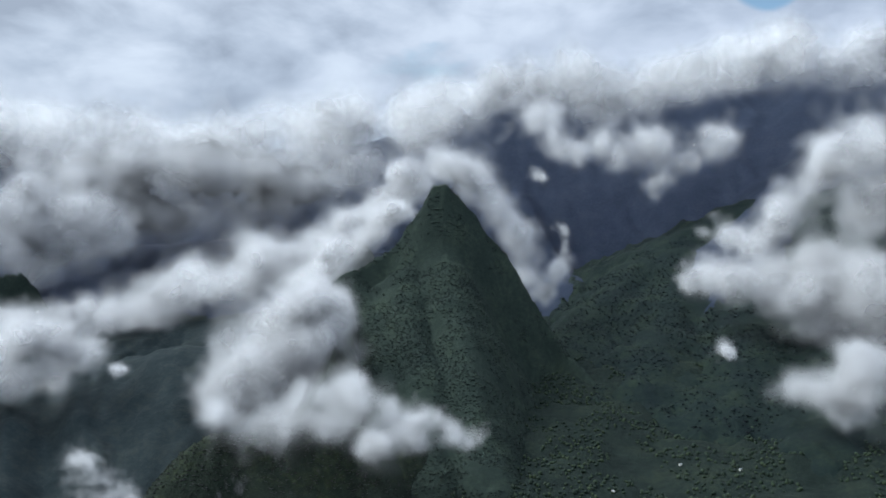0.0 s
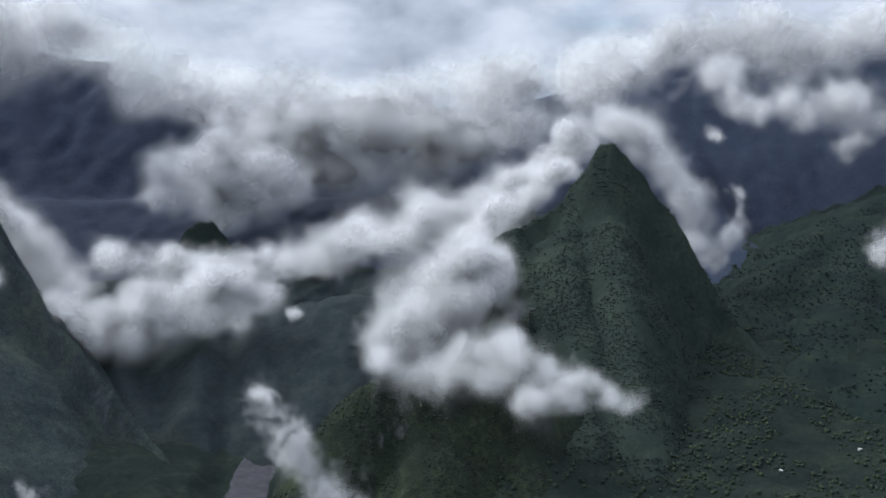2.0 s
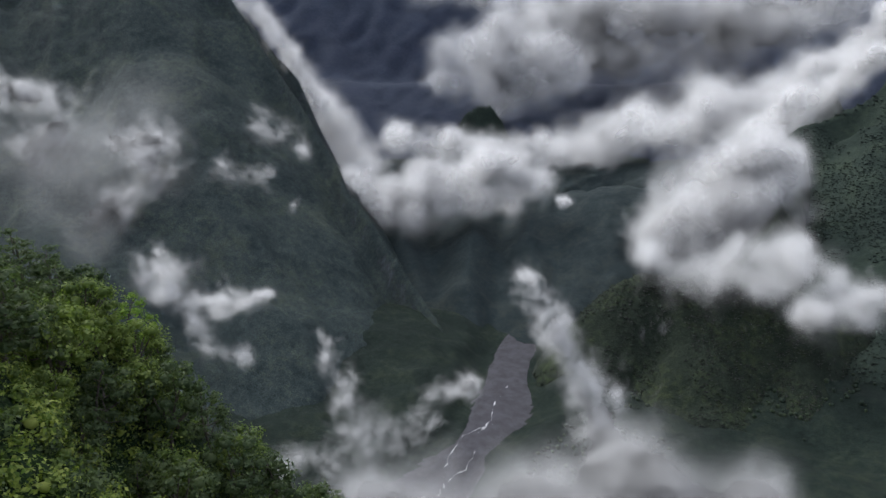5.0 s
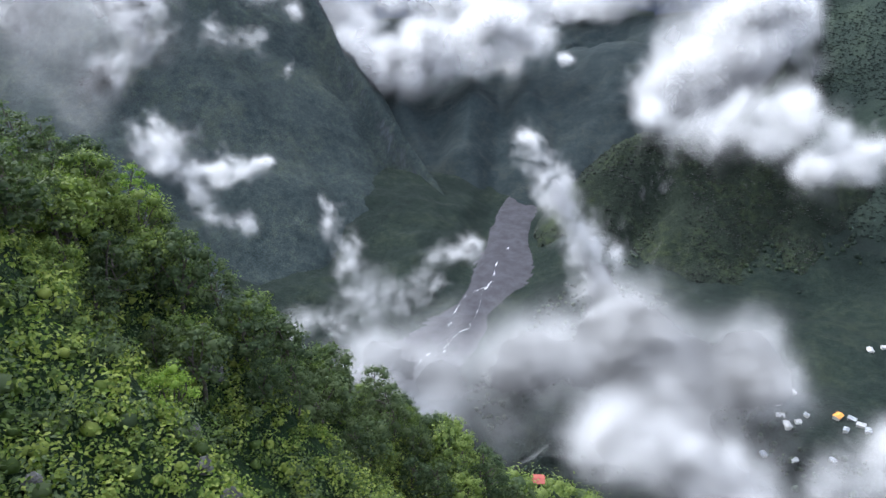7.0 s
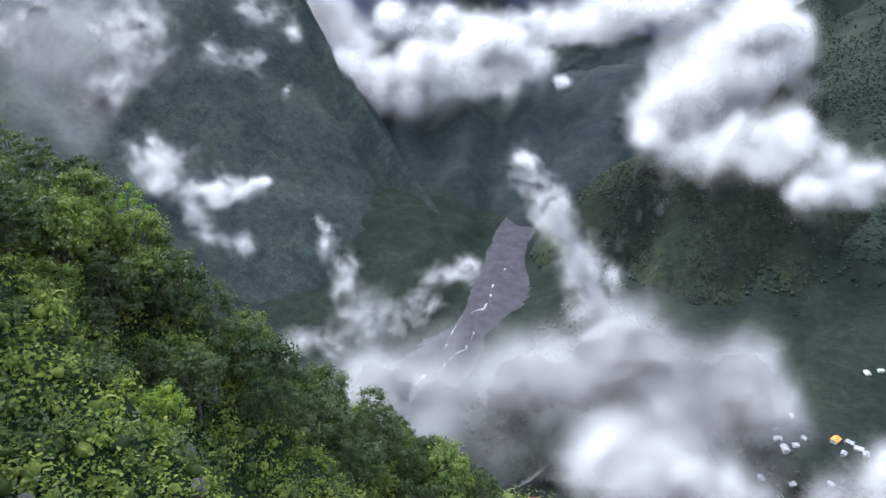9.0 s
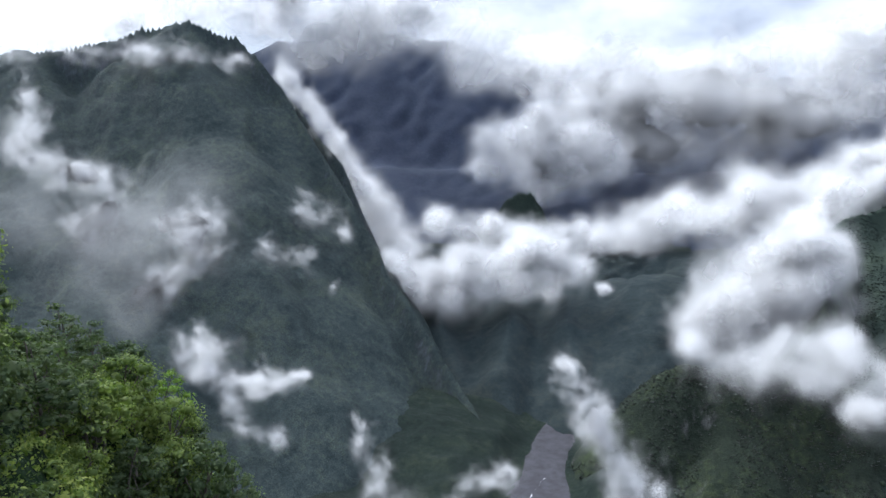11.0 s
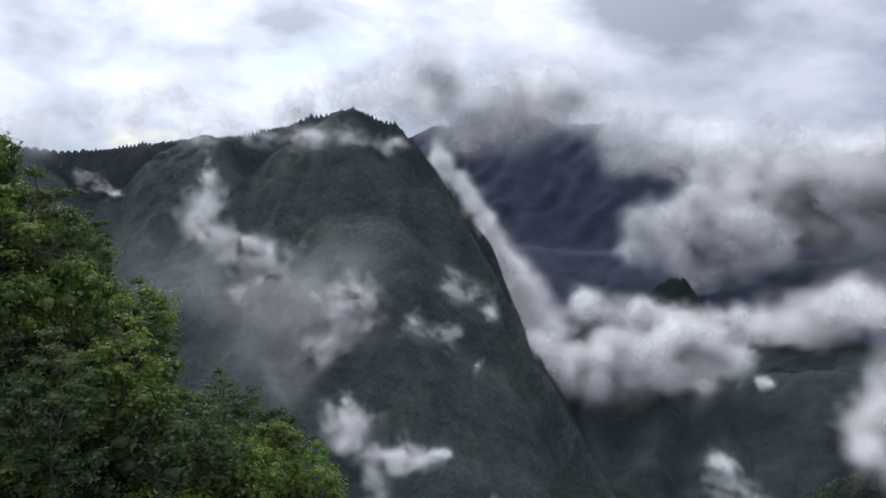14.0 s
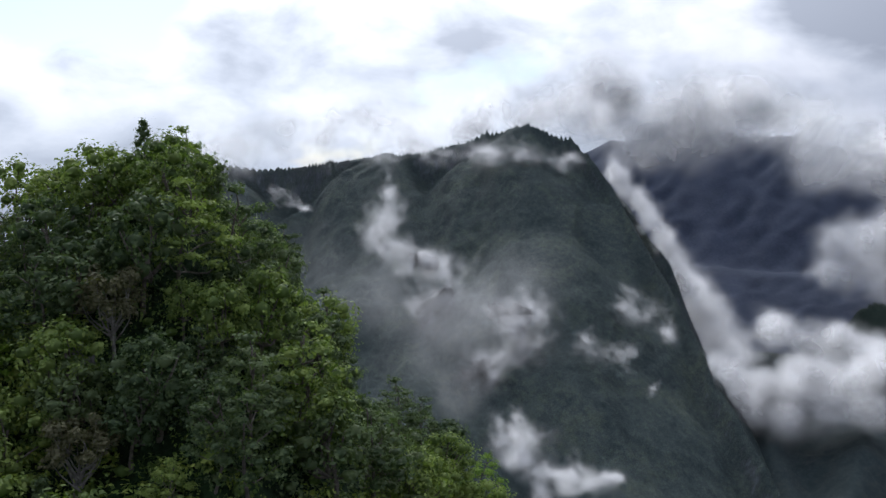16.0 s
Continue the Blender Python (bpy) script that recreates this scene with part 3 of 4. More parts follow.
def leaves(points, normals, size, rng):
    """One folded leaf spray at every point, facing roughly along its normal."""
    n = len(points)
    nn = normals + rng.normal(0, 0.45, (n, 3))
    nn /= np.linalg.norm(nn, axis=1)[:, None] + 1e-9
    t = np.cross(nn, rng.normal(size=(n, 3)))
    t /= np.linalg.norm(t, axis=1)[:, None] + 1e-9
    b = np.cross(nn, t)
    s = (size * rng.uniform(0.6, 1.4, n))[:, None, None]
    v = points[:, None] + s * (LEAF_V[None, :, 0:1] * t[:, None] + LEAF_V[None, :, 1:2] * b[:, None] + LEAF_V[None, :, 2:3] * nn[:, None])
    f = LEAF_F[None] + (np.arange(n) * 4)[:, None, None]
    return v.reshape(-1, 3), f.reshape(-1, 3)


def foliage(clumps, per, size, rng, flat=0.85, core=0.7):
    """Leaf sprays over lumps (x, y, z, r), round a dark uneven heart in each."""
    vs, fs, n0 = [], [], 0
    c = np.array(clumps, float)
    if core:
        v, f = stamped(ICO1, c[:, :3], c[:, 3] * core, np.full(len(c), flat), rng, 0.25)
        vs.append(v), fs.append(f)
        n0 = len(v)
    q = rng.normal(size=(len(c), per, 3))
    q[..., 2] = q[..., 2] * 0.9 + 0.35
    q /= np.linalg.norm(q, axis=2)[..., None]
    lobes = 1 + 0.5 * fbm(*(1.7 * q + 0.37 * c[:, None, :3]).transpose(2, 0, 1), 2)[..., None]
    rad = c[:, None, 3:4] * rng.uniform(0.62, 1.14, (len(c), per, 1)) * lobes
    p = c[:, None, :3] + q * rad * np.array((1, 1, flat))
    v, f = leaves(p.reshape(-1, 3), (q + np.array((0, 0, 0.5))).reshape(-1, 3), size, rng)
    vs.append(v), fs.append(f + n0)
    return np.concatenate(vs), np.concatenate(fs)


def tubes(lines, sides=6):
    """Tapered limbs: each line is a list of (x, y, z, r)."""
    vs, fs, n0 = [], [], 0
    ang = np.arange(sides) * 2 * np.pi / sides
    for line in lines:
        pts = np.array(line, float)
        d = np.gradient(pts[:, :3], axis=0)
        d /= np.linalg.norm(d, axis=1)[:, None] + 1e-9
        t = np.cross(d, np.array([0.31, 0.87, 0.12]))
        t /= np.linalg.norm(t, axis=1)[:, None] + 1e-9
        b = np.cross(d, t)
        ring = pts[:, None, :3] + pts[:, None, 3:4] * (np.cos(ang)[None, :, None] * t[:, None] + np.sin(ang)[None, :, None] * b[:, None])
        vs.append(ring.reshape(-1, 3))
        for k in range(len(pts) - 1):
            a = n0 + k * sides
            for j in range(sides):
                fs.append((a + j, a + (j + 1) % sides, a + sides + (j + 1) % sides, a + sides + j))
        n0 += len(pts) * sides
    return np.concatenate(vs), np.array(fs)


def limb(a, b, r0, r1, rng, bend=0.12, steps=5):
    a, b = np.array(a, float), np.array(b, float)
    side = rng.normal(size=3) * bend * np.linalg.norm(b - a)
    return [(*(a + (b - a) * s + side * math.sin(math.pi * s)), r0 + (r1 - r0) * s) for s in np.linspace(0, 1, steps)]


def make_tree(kind, seed, leaf_mat, bark, label):
    """A tree with its foot at the origin: trunk with limbs, and a crown of leaf lumps."""
    rng = np.random.default_rng(seed)
    clumps, limbs = [], []
    if kind == "round":
        h, w = rng.uniform(6.2, 8.0), rng.uniform(2.3, 2.9)
        limbs.append(limb((0, 0, -1.2), (rng.normal(0, 0.3), rng.normal(0, 0.3), h * 0.72), 0.24, 0.08, rng, 0.05, 7))
        for k in range(19):
            a, e = k * 2.4 + rng.uniform(-0.4, 0.4), 1 - 1.75 * (k + 0.5) / 19
            rr = math.sqrt(max(0.0, 1 - e * e))
            c = (w * 0.78 * rr * math.cos(a) * rng.uniform(0.8, 1.2), w * 0.78 * rr * math.sin(a) * rng.uniform(0.8, 1.2), h * 0.66 + 0.33 * h * e * rng.uniform(0.85, 1.1))
            clumps.append((*c, rng.uniform(0.75, 1.15)))
            if k % 3 == 0:
                limbs.append(limb((0, 0, h * 0.35), c, 0.11, 0.03, rng))
        per, size, flat = 84, 0.30, 0.8
    elif kind == "tiered":
        h = rng.uniform(6.8, 8.6)
        limbs.append(limb((0, 0, -1.2), (0.2, 0.1, h * 0.9), 0.2, 0.05, rng, 0.05, 7))
        for tier in range(5):
            z = h * (0.42 + 0.56 * tier / 4)
            wide = (2.5, 2.7, 2.3, 1.6, 0.5)[tier]
            for k in range((6, 6, 5, 4, 1)[tier]):
                a = k * 6.283 / (6, 6, 5, 4, 1)[tier] + tier * 0.7 + rng.uniform(-0.3, 0.3)
                c = (wide * math.cos(a) * rng.uniform(0.55, 1.0), wide * math.sin(a) * rng.uniform(0.55, 1.0), z + rng.uniform(-0.3, 0.3))
                clumps.append((*c, rng.uniform(0.65, 1.0)))
                if k % 2 == 0:
                    limbs.append(limb((0, 0, z - 0.9), c, 0.07, 0.02, rng))
        per, size, flat = 78, 0.30, 0.5
    elif kind == "slim":
        h = rng.uniform(6.5, 9.0)
        limbs.append(limb((0, 0, -1.2), (0, 0, h * 0.95), 0.18, 0.03, rng, 0.02, 7))
        for k in range(20):
            s = (k + 0.5) / 20
            wide = 1.35 * (1 - s) ** 0.7 + 0.15
            a = k * 2.4
            clumps.append((wide * 0.7 * math.cos(a), wide * 0.7 * math.sin(a), h * (0.2 + 0.78 * s), 0.5 * wide + 0.28))
        per, size, flat = 75, 0.24, 1.1
    elif kind == "sparse":
        h = rng.uniform(7.0, 8.5)
        limbs.append(limb((0, 0, -1.2), (0.3, 0.2, h * 0.6), 0.2, 0.1, rng, 0.05, 6))
        for k in range(22):
            a, e = k * 2.4, rng.uniform(0.35, 1.0)
            c = (2.6 * math.cos(a) * rng.uniform(0.3, 1.0), 2.6 * math.sin(a) * rng.uniform(0.3, 1.0), h * (0.45 + 0.55 * e))
            limbs.append(limb((0.15, 0.1, h * rng.uniform(0.3, 0.6)), c, 0.07, 0.015, rng, 0.1))
            clumps.append((*c, rng.uniform(0.45, 0.8)))
        per, size, flat = 110, 0.32, 0.9
    root = tagged(new("tree"), label, "tree", "trees of the hillside")
    v, f = tubes(limbs)
    part_of("trunk", v, f, bark, root, smooth=True)
    v, f = foliage(clumps, per, size, rng, flat, 0.0 if kind == "sparse" else 0.5)
    part_of("crown", v, f, leaf_mat, root)
    return root


KINDS = [
    make_tree("round", 1, M_LEAF, M_BARK, "round-crowned evergreen tree with mid-green leaves on a steep slope"),
    make_tree("round", 2, M_LEAF_DARK, M_BARK, "dense dark green round-crowned tree on a steep slope"),
    make_tree("round", 3, M_LEAF, M_BARK, "round-crowned evergreen tree with mid-green leaves on a steep slope"),
    make_tree("tiered", 4, M_LEAF_DARK, M_BARK, "dark green tree with flat tiered leaf layers"),
    make_tree("tiered", 5, M_LEAF, M_BARK, "olive green tree with flat tiered leaf layers"),
    make_tree("slim", 6, M_LEAF_DARK, M_BARK, "slim dark conifer-like tree among the shrubs"),
    make_tree("round", 7, M_LEAF_LIME, M_BARK, "bright lime green round-crowned tree on the ridge edge"),
    make_tree("sparse", 8, M_LEAF_DRY, M_PALE_BARK, "sparse brownish tree with thin pale branches"),
    make_tree("tiered", 9, M_LEAF_LIME, M_BARK, "bright lime green tree with tiered leaf layers on the ridge edge"),
]
rng = np.random.default_rng(77)


def crest_y(az):
    """How far ahead the hillside's crest is met in the direction az."""
    ys = np.linspace(-5, 300, 3000)
    return ys[np.argmin(np.abs(np.degrees(np.arctan2(-np.interp(ys, HILL_Y, HILL_X), ys)) - az))]


def foot(x, y, sink=0.0):
    return (x, y, float(hill(np.array(x), np.array(y))) - sink)


# trees that stand out on the ridge: kind, direction, steps off the crest, size
spots = [(8, 56.6, 1.0, 0.92), (3, 60.9, 0.0, 0.82), (1, 59.0, 0.5, 0.95), (7, 84.2, 15.0, 1.0), (5, 80.6, 0.0, 0.8), (5, 79.5, 0.5, 0.7), (5, 69.5, -1.0, 0.7), (5, 66.8, 0.0, 0.85),
         (5, 41.8, 0.0, 0.75), (5, 42.6, 0.5, 0.65), (5, 47.0, 0.0, 0.6), (5, 31.6, 8.0, 0.8), (5, 30.8, 8.5, 0.75), (7, 86.5, 22.0, 0.9), (6, 68.8, 30.0, 0.8), (3, 88.0, 12.0, 1.0)]
standing = []
for kind, az, off, size in spots:
    y = crest_y(az)
    standing.append((kind, float(np.interp(y, HILL_Y, HILL_X)) + off, y, size))
for y in np.arange(-4, 78, 3.7):
    for d in np.arange(-7, 62, 3.9):
        yy, dd = y + rng.uniform(-1.8, 1.8), d + rng.uniform(-1.8, 1.8)
        reach = 24 + 2.6 * max(0.0, 16 - yy) + 5 * float(fbm(np.array(yy / 14), np.array(dd / 14), 3.0, 2))
        thin = 1.0 if dd < 16 else 0.8
        if dd < reach and rng.uniform() < thin:
            x = float(np.interp(yy, HILL_Y, HILL_X)) + dd
            if min(math.hypot(x - s[1], yy - s[2]) for s in standing[:16]) < 2.0:
                continue
            kind = int(rng.choice([0, 1, 2, 3, 4, 5, 6], p=[0.14, 0.32, 0.14, 0.2, 0.1, 0.08, 0.02]))
            standing.append((kind, x, yy, rng.uniform(0.6, 1.35) * (0.78 if abs(dd) < 4 else 1.0)))
standing = standing[:300]
first = {}
for kind, x, y, size in standing:
    m = Matrix.LocRotScale(foot(x, y, 0.3), Euler((rng.uniform(-0.08, 0.08), rng.uniform(-0.08, 0.08), rng.uniform(0, 6.28))), None)
    if kind not in first:
        first[kind] = KINDS[kind]
        KINDS[kind].matrix_basis = m @ Matrix.Diagonal((size, size, size, 1))
    else:
        ob = copy_thing(KINDS[kind], m)
        ob.matrix_basis = m @ Matrix.Diagonal((size, size, size * float(rng.uniform(0.9, 1.15)), 1))
for kind, ob in enumerate(KINDS):
    if kind not in first:
        x = -60.0 + 3 * kind
        ob.matrix_basis = Matrix.Translation(foot(x, -15.0))


def cover(name, y0, y1, d0, d1, gap, size, per, leaf, mat, label, keep=1.0, seed=5, skip=None, core=0.7):
    """Shrubs that run together over a stretch of the hillside."""
    rng = np.random.default_rng(seed)
    Y, D = np.meshgrid(np.arange(y0, y1, gap), np.arange(d0, d1, gap))
    y, d = (Y + rng.uniform(-gap, gap, Y.shape) * 0.5).ravel(), (D + rng.uniform(-gap, gap, D.shape) * 0.5).ravel()
    ok = rng.uniform(size=len(y)) < keep
    if skip is not None:
        ok &= skip(y, d)
    y, d = y[ok], d[ok]
    x = np.interp(y, HILL_Y, HILL_X) + d
    r = size * rng.uniform(0.45, 1.45, len(x)) * (1 + 0.35 * fbm(x / 9, y / 9, 4.0, 2))
    z = hill(x, y) + r * 0.35
    v, f = foliage(np.c_[x, y, z, r], per, leaf, rng, 0.8, core)
    return tagged(new(name, mesh_of(name, v, f, mat)), label, "shrubs", kind="stuff")


cover("shrubs", -14, 96, 8, 84, 1.9, 1.5, 112, 0.36, M_SHRUB, "dense bright yellow-green shrubs covering the slope", 0.9, 5, lambda y, d: fbm(y / 16, d / 16, 9.0, 3) > -0.25, 0.3)
cover("shrubs", -14, 96, -8, 84, 2.3, 1.5, 92, 0.33, M_LEAF, "dense olive green undergrowth covering the slope", 0.95, 6, None, 0.3)
cover("shrubs", -14, 96, 4, 84, 3.6, 2.1, 190, 0.34, M_LEAF_DARK, "taller dark green bushes among the undergrowth", 0.6, 9, None, 0.3)
cover("tree_cover", 76, 330, -22, 110, 3.1, 2.1, 48, 0.62, M_LEAF, "low mixed woodland running down the ridge", 0.75, 7, None, 0.45)
cover("tree_cover", 76, 330, -22, 110, 4.5, 2.5, 60, 0.65, M_LEAF_DARK, "dark low trees running down the ridge", 0.5, 8, None, 0.5)


def rock(az, el, size, seed, tall=1.4):
    """A weathered outcrop that sticks out of the shrubs in the direction az, el."""
    w = way(az, el)
    s = np.linspace(20, 400, 4000)
    p = np.array(EYE)[None] + s[:, None] * np.array(w)[None]
    k = int(np.argmax(p[:, 2] < hill(p[:, 0], p[:, 1]) + 0.8))
    bm = bmesh.new()
    bmesh.ops.create_icosphere(bm, subdivisions=3, radius=size)
    for v in bm.verts:
        q = v.co * (0.9 / size)
        v.co *= 1 + 0.6 * noise.noise(q + Vector((seed, 0, 0))) + 0.4 * noise.noise(q * 2.3 + Vector((0, seed, 0))) + 0.15 * noise.noise(q * 6.0)
        v.co.z = round(v.co.z * 2.2) / 2.2 * 0.35 + v.co.z * 0.65
        v.co.z *= tall
    me = bpy.data.meshes.new("rock_outcrop")
    bm.to_mesh(me)
    bm.free()
    me.materials.append(M_ROCK)
    ob = tagged(new("rock_outcrop", me), "grey weathered rock outcrop among the shrubs", "rock")
    ob.matrix_basis = Matrix.Translation(p[k]) @ Euler((0.15, -0.25, seed * 1.7)).to_matrix().to_4x4()


for az, el, size, seed, tall in ((55.6, -38.6, 0.75, 1, 1.6), (55.3, -40.8, 0.6, 2, 1.2), (53.1, -32.3, 0.9, 3, 1.9), (52.8, -34.6, 0.7, 4, 1.6), (53.6, -43.4, 0.6, 5, 1.1), (69.4, -16.6, 0.8, 6, 0.8), (84.5, -12.0, 0.8, 8, 2.2), (68.5, -38.0, 0.5, 9, 1.0)):
    rock(az, el, size, seed, tall)


# ------------------------------------------------------------------ clouds
RIM = [(math.cos(a), math.sin(a)) for a in np.arange(8) * math.pi / 4]
SHRED_V = np.array([(0, 0, 0.15)] + [(c, s, 0.0) for c, s in RIM])
SHRED_F = np.array([(0, 1 + k, 1 + (k + 1) % 8) for k in range(8)])
SHRED_SOFT = np.array([1.0] + [0.0] * 8)


def cloud(name, lumps, label, seed, mat=None, fill=90, puff=1.45, body=0.2, edge=0.22, ragged=1.0, curl=0.45, hazy=False):
    """A cloud as a drift of soft thin shreds of vapour, gathered along a row of lumps (az, el, distance, breadth in degrees,
    flatness) that run into one another: broad faint shreds make the body, small ones the billows and torn edges."""
    streaky = name in ("mist_wisp", "mist_plume")
    if streaky:
        puff, ragged, curl = 0.95 * puff, 1.5, 1.0
    rng = np.random.default_rng(seed)
    rows = np.array(lumps, float)
    centres = np.array([at(*row[:3]) for row in rows])
    radii = puff * rows[:, 2] * np.radians(rows[:, 3])
    places, sizes, dens, runs = [], [], [], []
    for k in range(len(rows)):
        j = min(k + 1, len(rows) - 1)
        linked = np.linalg.norm(centres[j] - centres[k]) < 2.6 * (radii[j] + radii[k])
        for n, inner, outer, lo, hi, thick in ((int(fill * 0.3), 0.0, 0.6, 0.6, 1.05, 1.6 * body), (int(fill * 0.7), 0.3, 1.0, 0.32, 0.8, 0.95 * edge)):
            u = rng.uniform(0, 1, (n * 4, 1)) * (1.0 if linked else 0.0)
            c, r, flat = centres[k] * (1 - u) + centres[j] * u, radii[k] * (1 - u) + radii[j] * u, rows[k, 4] * (1 - u) + rows[j, 4] * u
            q = rng.normal(size=(n * 4, 3))
            q /= np.linalg.norm(q, axis=1)[:, None]
            reach = 0.5 * inner + (1.06 * outer - 0.5 * inner) * rng.uniform(0, 1, (n * 4, 1)) ** 0.85
            if hazy:
                reach = np.clip(np.abs(rng.normal(0, 0.5, (n * 4, 1))), 0, 1.5)
            p = c + q * reach * r * np.c_[np.ones((n * 4, 2)), flat]
            w = 1.1 * radii[k]
            p = p + curl * r * np.c_[fbm(*(p / w).T, 3), fbm(*(p / w + 31.7).T, 3), 0.8 * fbm(*(p / w + 67.1).T, 3)]
            lump = fbm(*(p / (0.6 * radii[k]) + seed).T, 3)
            keep = lump > -0.5 + ragged * (reach[:, 0] - 0.5)
            p, reach, r, flat = p[keep][:n], reach[keep, 0][:n], r[keep, 0][:n], flat[keep, 0][:n]
            places.append(p)
            run = centres[j] - centres[k] if j > k else centres[k] - centres[max(k - 1, 0)]
            runs.append(np.repeat(run[None] / (np.linalg.norm(run) + 1e-6), len(p), 0))
            sizes.append(r * rng.uniform(lo, hi, len(p)) * (1.0 - 0.25 * reach) * (0.5 + 0.5 * flat))
            dens.append(thick * np.clip(1.3 - 0.95 * reach, 0.15, 1.2) * rng.uniform(0.6, 1.2, len(p)))
    P, S, D = np.concatenate(places), np.concatenate(sizes), np.concatenate(dens)
    n = len(P)
    g = rng.uniform(0, 2 * np.pi, n)
    e3 = rng.normal(size=(n, 3))
    e3 /= np.linalg.norm(e3, axis=1)[:, None]
    # shreds are turned mostly to face the camera, which stands over the origin
    e3[:, :2] -= 1.1 * P[:, :2] / np.linalg.norm(P[:, :2], axis=1)[:, None]
    e3 /= np.linalg.norm(e3, axis=1)[:, None]
    t = np.where(np.abs(e3[:, 2:3]) < 0.9, np.array([[0, 0, 1.0]]), np.array([[1.0, 0, 0]]))
    e1 = np.cross(t, e3)
    e1 /= np.linalg.norm(e1, axis=1)[:, None]
    e2 = np.cross(e3, e1)
    e1, e2 = e1 * np.cos(g)[:, None] + e2 * np.sin(g)[:, None], e2 * np.cos(g)[:, None] - e1 * np.sin(g)[:, None]
    if streaky:
        e1 = np.concatenate(runs) + rng.normal(0, 0.45, (n, 3))
        e1 -= e3 * (e1 * e3).sum(1)[:, None]
        e1 /= np.linalg.norm(e1, axis=1)[:, None] + 1e-6
        e2 = np.cross(e3, e1) * 0.62
        e1 = e1 * 1.7
    sv = SHRED_V[None] * (1 + rng.uniform(-0.15, 0.15, (n, len(SHRED_V), 1)))
    V = P[:, None] + S[:, None, None] * (sv[..., 0:1] * e1[:, None] + sv[..., 1:2] * e2[:, None] + sv[..., 2:3] * e3[:, None])
    F = (SHRED_F[None] + (np.arange(n) * len(SHRED_V))[:, None, None]).reshape(-1, 3)
    me = mesh_of(name, V.reshape(-1, 3), F, mat or (M_WISP if streaky else M_CLOUD), True)
    # droplets scatter the same whichever way a shred is turned
    up = np.zeros((len(me.loops), 3), np.float32)
    up[:, 2] = 1.0
    me.attributes.new("custom_normal", "FLOAT_VECTOR", "CORNER").data.foreach_set("vector", up.ravel())
    k = len(SHRED_V)
    me.attributes.new("soft", "FLOAT", "POINT").data.foreach_set("value", np.tile(SHRED_SOFT, n).astype(np.float32))
    me.attributes.new("thick", "FLOAT", "POINT").data.foreach_set("value", np.repeat(D, k).astype(np.float32))
    return tagged(new(name, me), label, "cloud", kind="stuff")


def lumps_of(dist, flat, rows):
    return [(az, el, dist, br, flat) for az, el, br in rows]


cloud("cloud", lumps_of(1600, 0.85, [(16.6, -16.2, 1.8), (15.4, -14.2, 2.1), (13.2, -16.2, 2.3), (13.4, -12.6, 2.2), (11.6, -14.8, 2.6), (11.0, -11.6, 2.2), (9.4, -13.6, 2.3), (9.4, -16.2, 2.0), (8.2, -11.6, 1.7), (9.6, -9.4, 1.7), (12.0, -10.2, 1.8), (12.4, -14.0, 2.8), (10.6, -17.2, 1.6), (13.0, -17.4, 1.6), (15.6, -17.2, 1.5)]),
      "thick bright white cumulus clinging to the peak's flank", 1, fill=110, puff=1.55, body=0.22, edge=0.15, curl=0.6)
cloud("cloud", [(16.8, -18.0, 1230, 1.2, 0.8), (14.6, -18.2, 1235, 1.6, 0.7), (12.2, -18.2, 1240, 1.7, 0.7), (9.8, -18.0, 1240, 1.7, 0.8), (7.8, -17.0, 1240, 1.4, 0.9)],
      "thin grey cloud skirt hanging over the spur's crest", 38, M_MIST, fill=80, puff=1.7, body=0.1, edge=0.16, curl=0.7)
cloud("cloud", lumps_of(2060, 0.9, [(11.4, -9.4, 1.6), (9.4, -8.6, 1.7), (8.2, -7.2, 1.5), (6.8, -6.0, 1.3), (5.2, -4.6, 1.2), (3.6, -3.2, 1.0)]),
      "soft white cloud climbing behind the peak's shoulder", 35, fill=90, body=0.2, edge=0.2, curl=0.5)
cloud("cloud", [(9.6, -17.8, 1240, 1.8, 0.6), (6.0, -18.0, 1250, 1.7, 0.6), (4.0, -18.3, 1220, 1.5, 0.5), (2.2, -19.2, 1190, 1.4, 0.5), (0.0, -19.4, 1180, 1.3, 0.5), (-2.4, -19.5, 1180, 1.0, 0.6), (3.8, -20.6, 1170, 1.0, 0.9), (5.0, -20.2, 1180, 1.2, 0.9)],
      "thin ragged grey cloud tail trailing from the cumulus", 2, M_MIST, fill=90, puff=1.7, body=0.13, edge=0.18, curl=0.7)
cloud("cloud", lumps_of(1720, 0.8, [(38.8, -12.0, 1.5), (37.4, -13.4, 1.8), (35.6, -13.8, 1.8), (34.3, -14.4, 1.7), (33.0, -12.4, 1.7), (30.9, -12.3, 1.9), (29.2, -11.0, 1.5), (27.4, -11.6, 1.6), (25.4, -12.6, 1.4), (28.0, -13.6, 1.4), (31.6, -14.2, 1.4), (33.6, -14.0, 1.5)]),
      "long low band of white cloud lying across the valley", 3, fill=100)
cloud("cloud", lumps_of(2350, 0.7, [(35.6, -9.4, 1.6), (33.4, -9.8, 1.5), (31.4, -10.2, 1.4), (29.4, -10.4, 1.3), (27.4, -10.0, 1.3), (25.6, -10.2, 1.4)]),
      "soft white cloud lapping round the dark knoll", 37, fill=80, curl=0.6)
cloud("cloud", [(23.6, -13.7, 1650, 0.65, 0.7), (23.1, -13.9, 1650, 0.5, 0.7)], "small detached white cloud puff", 4, fill=60)
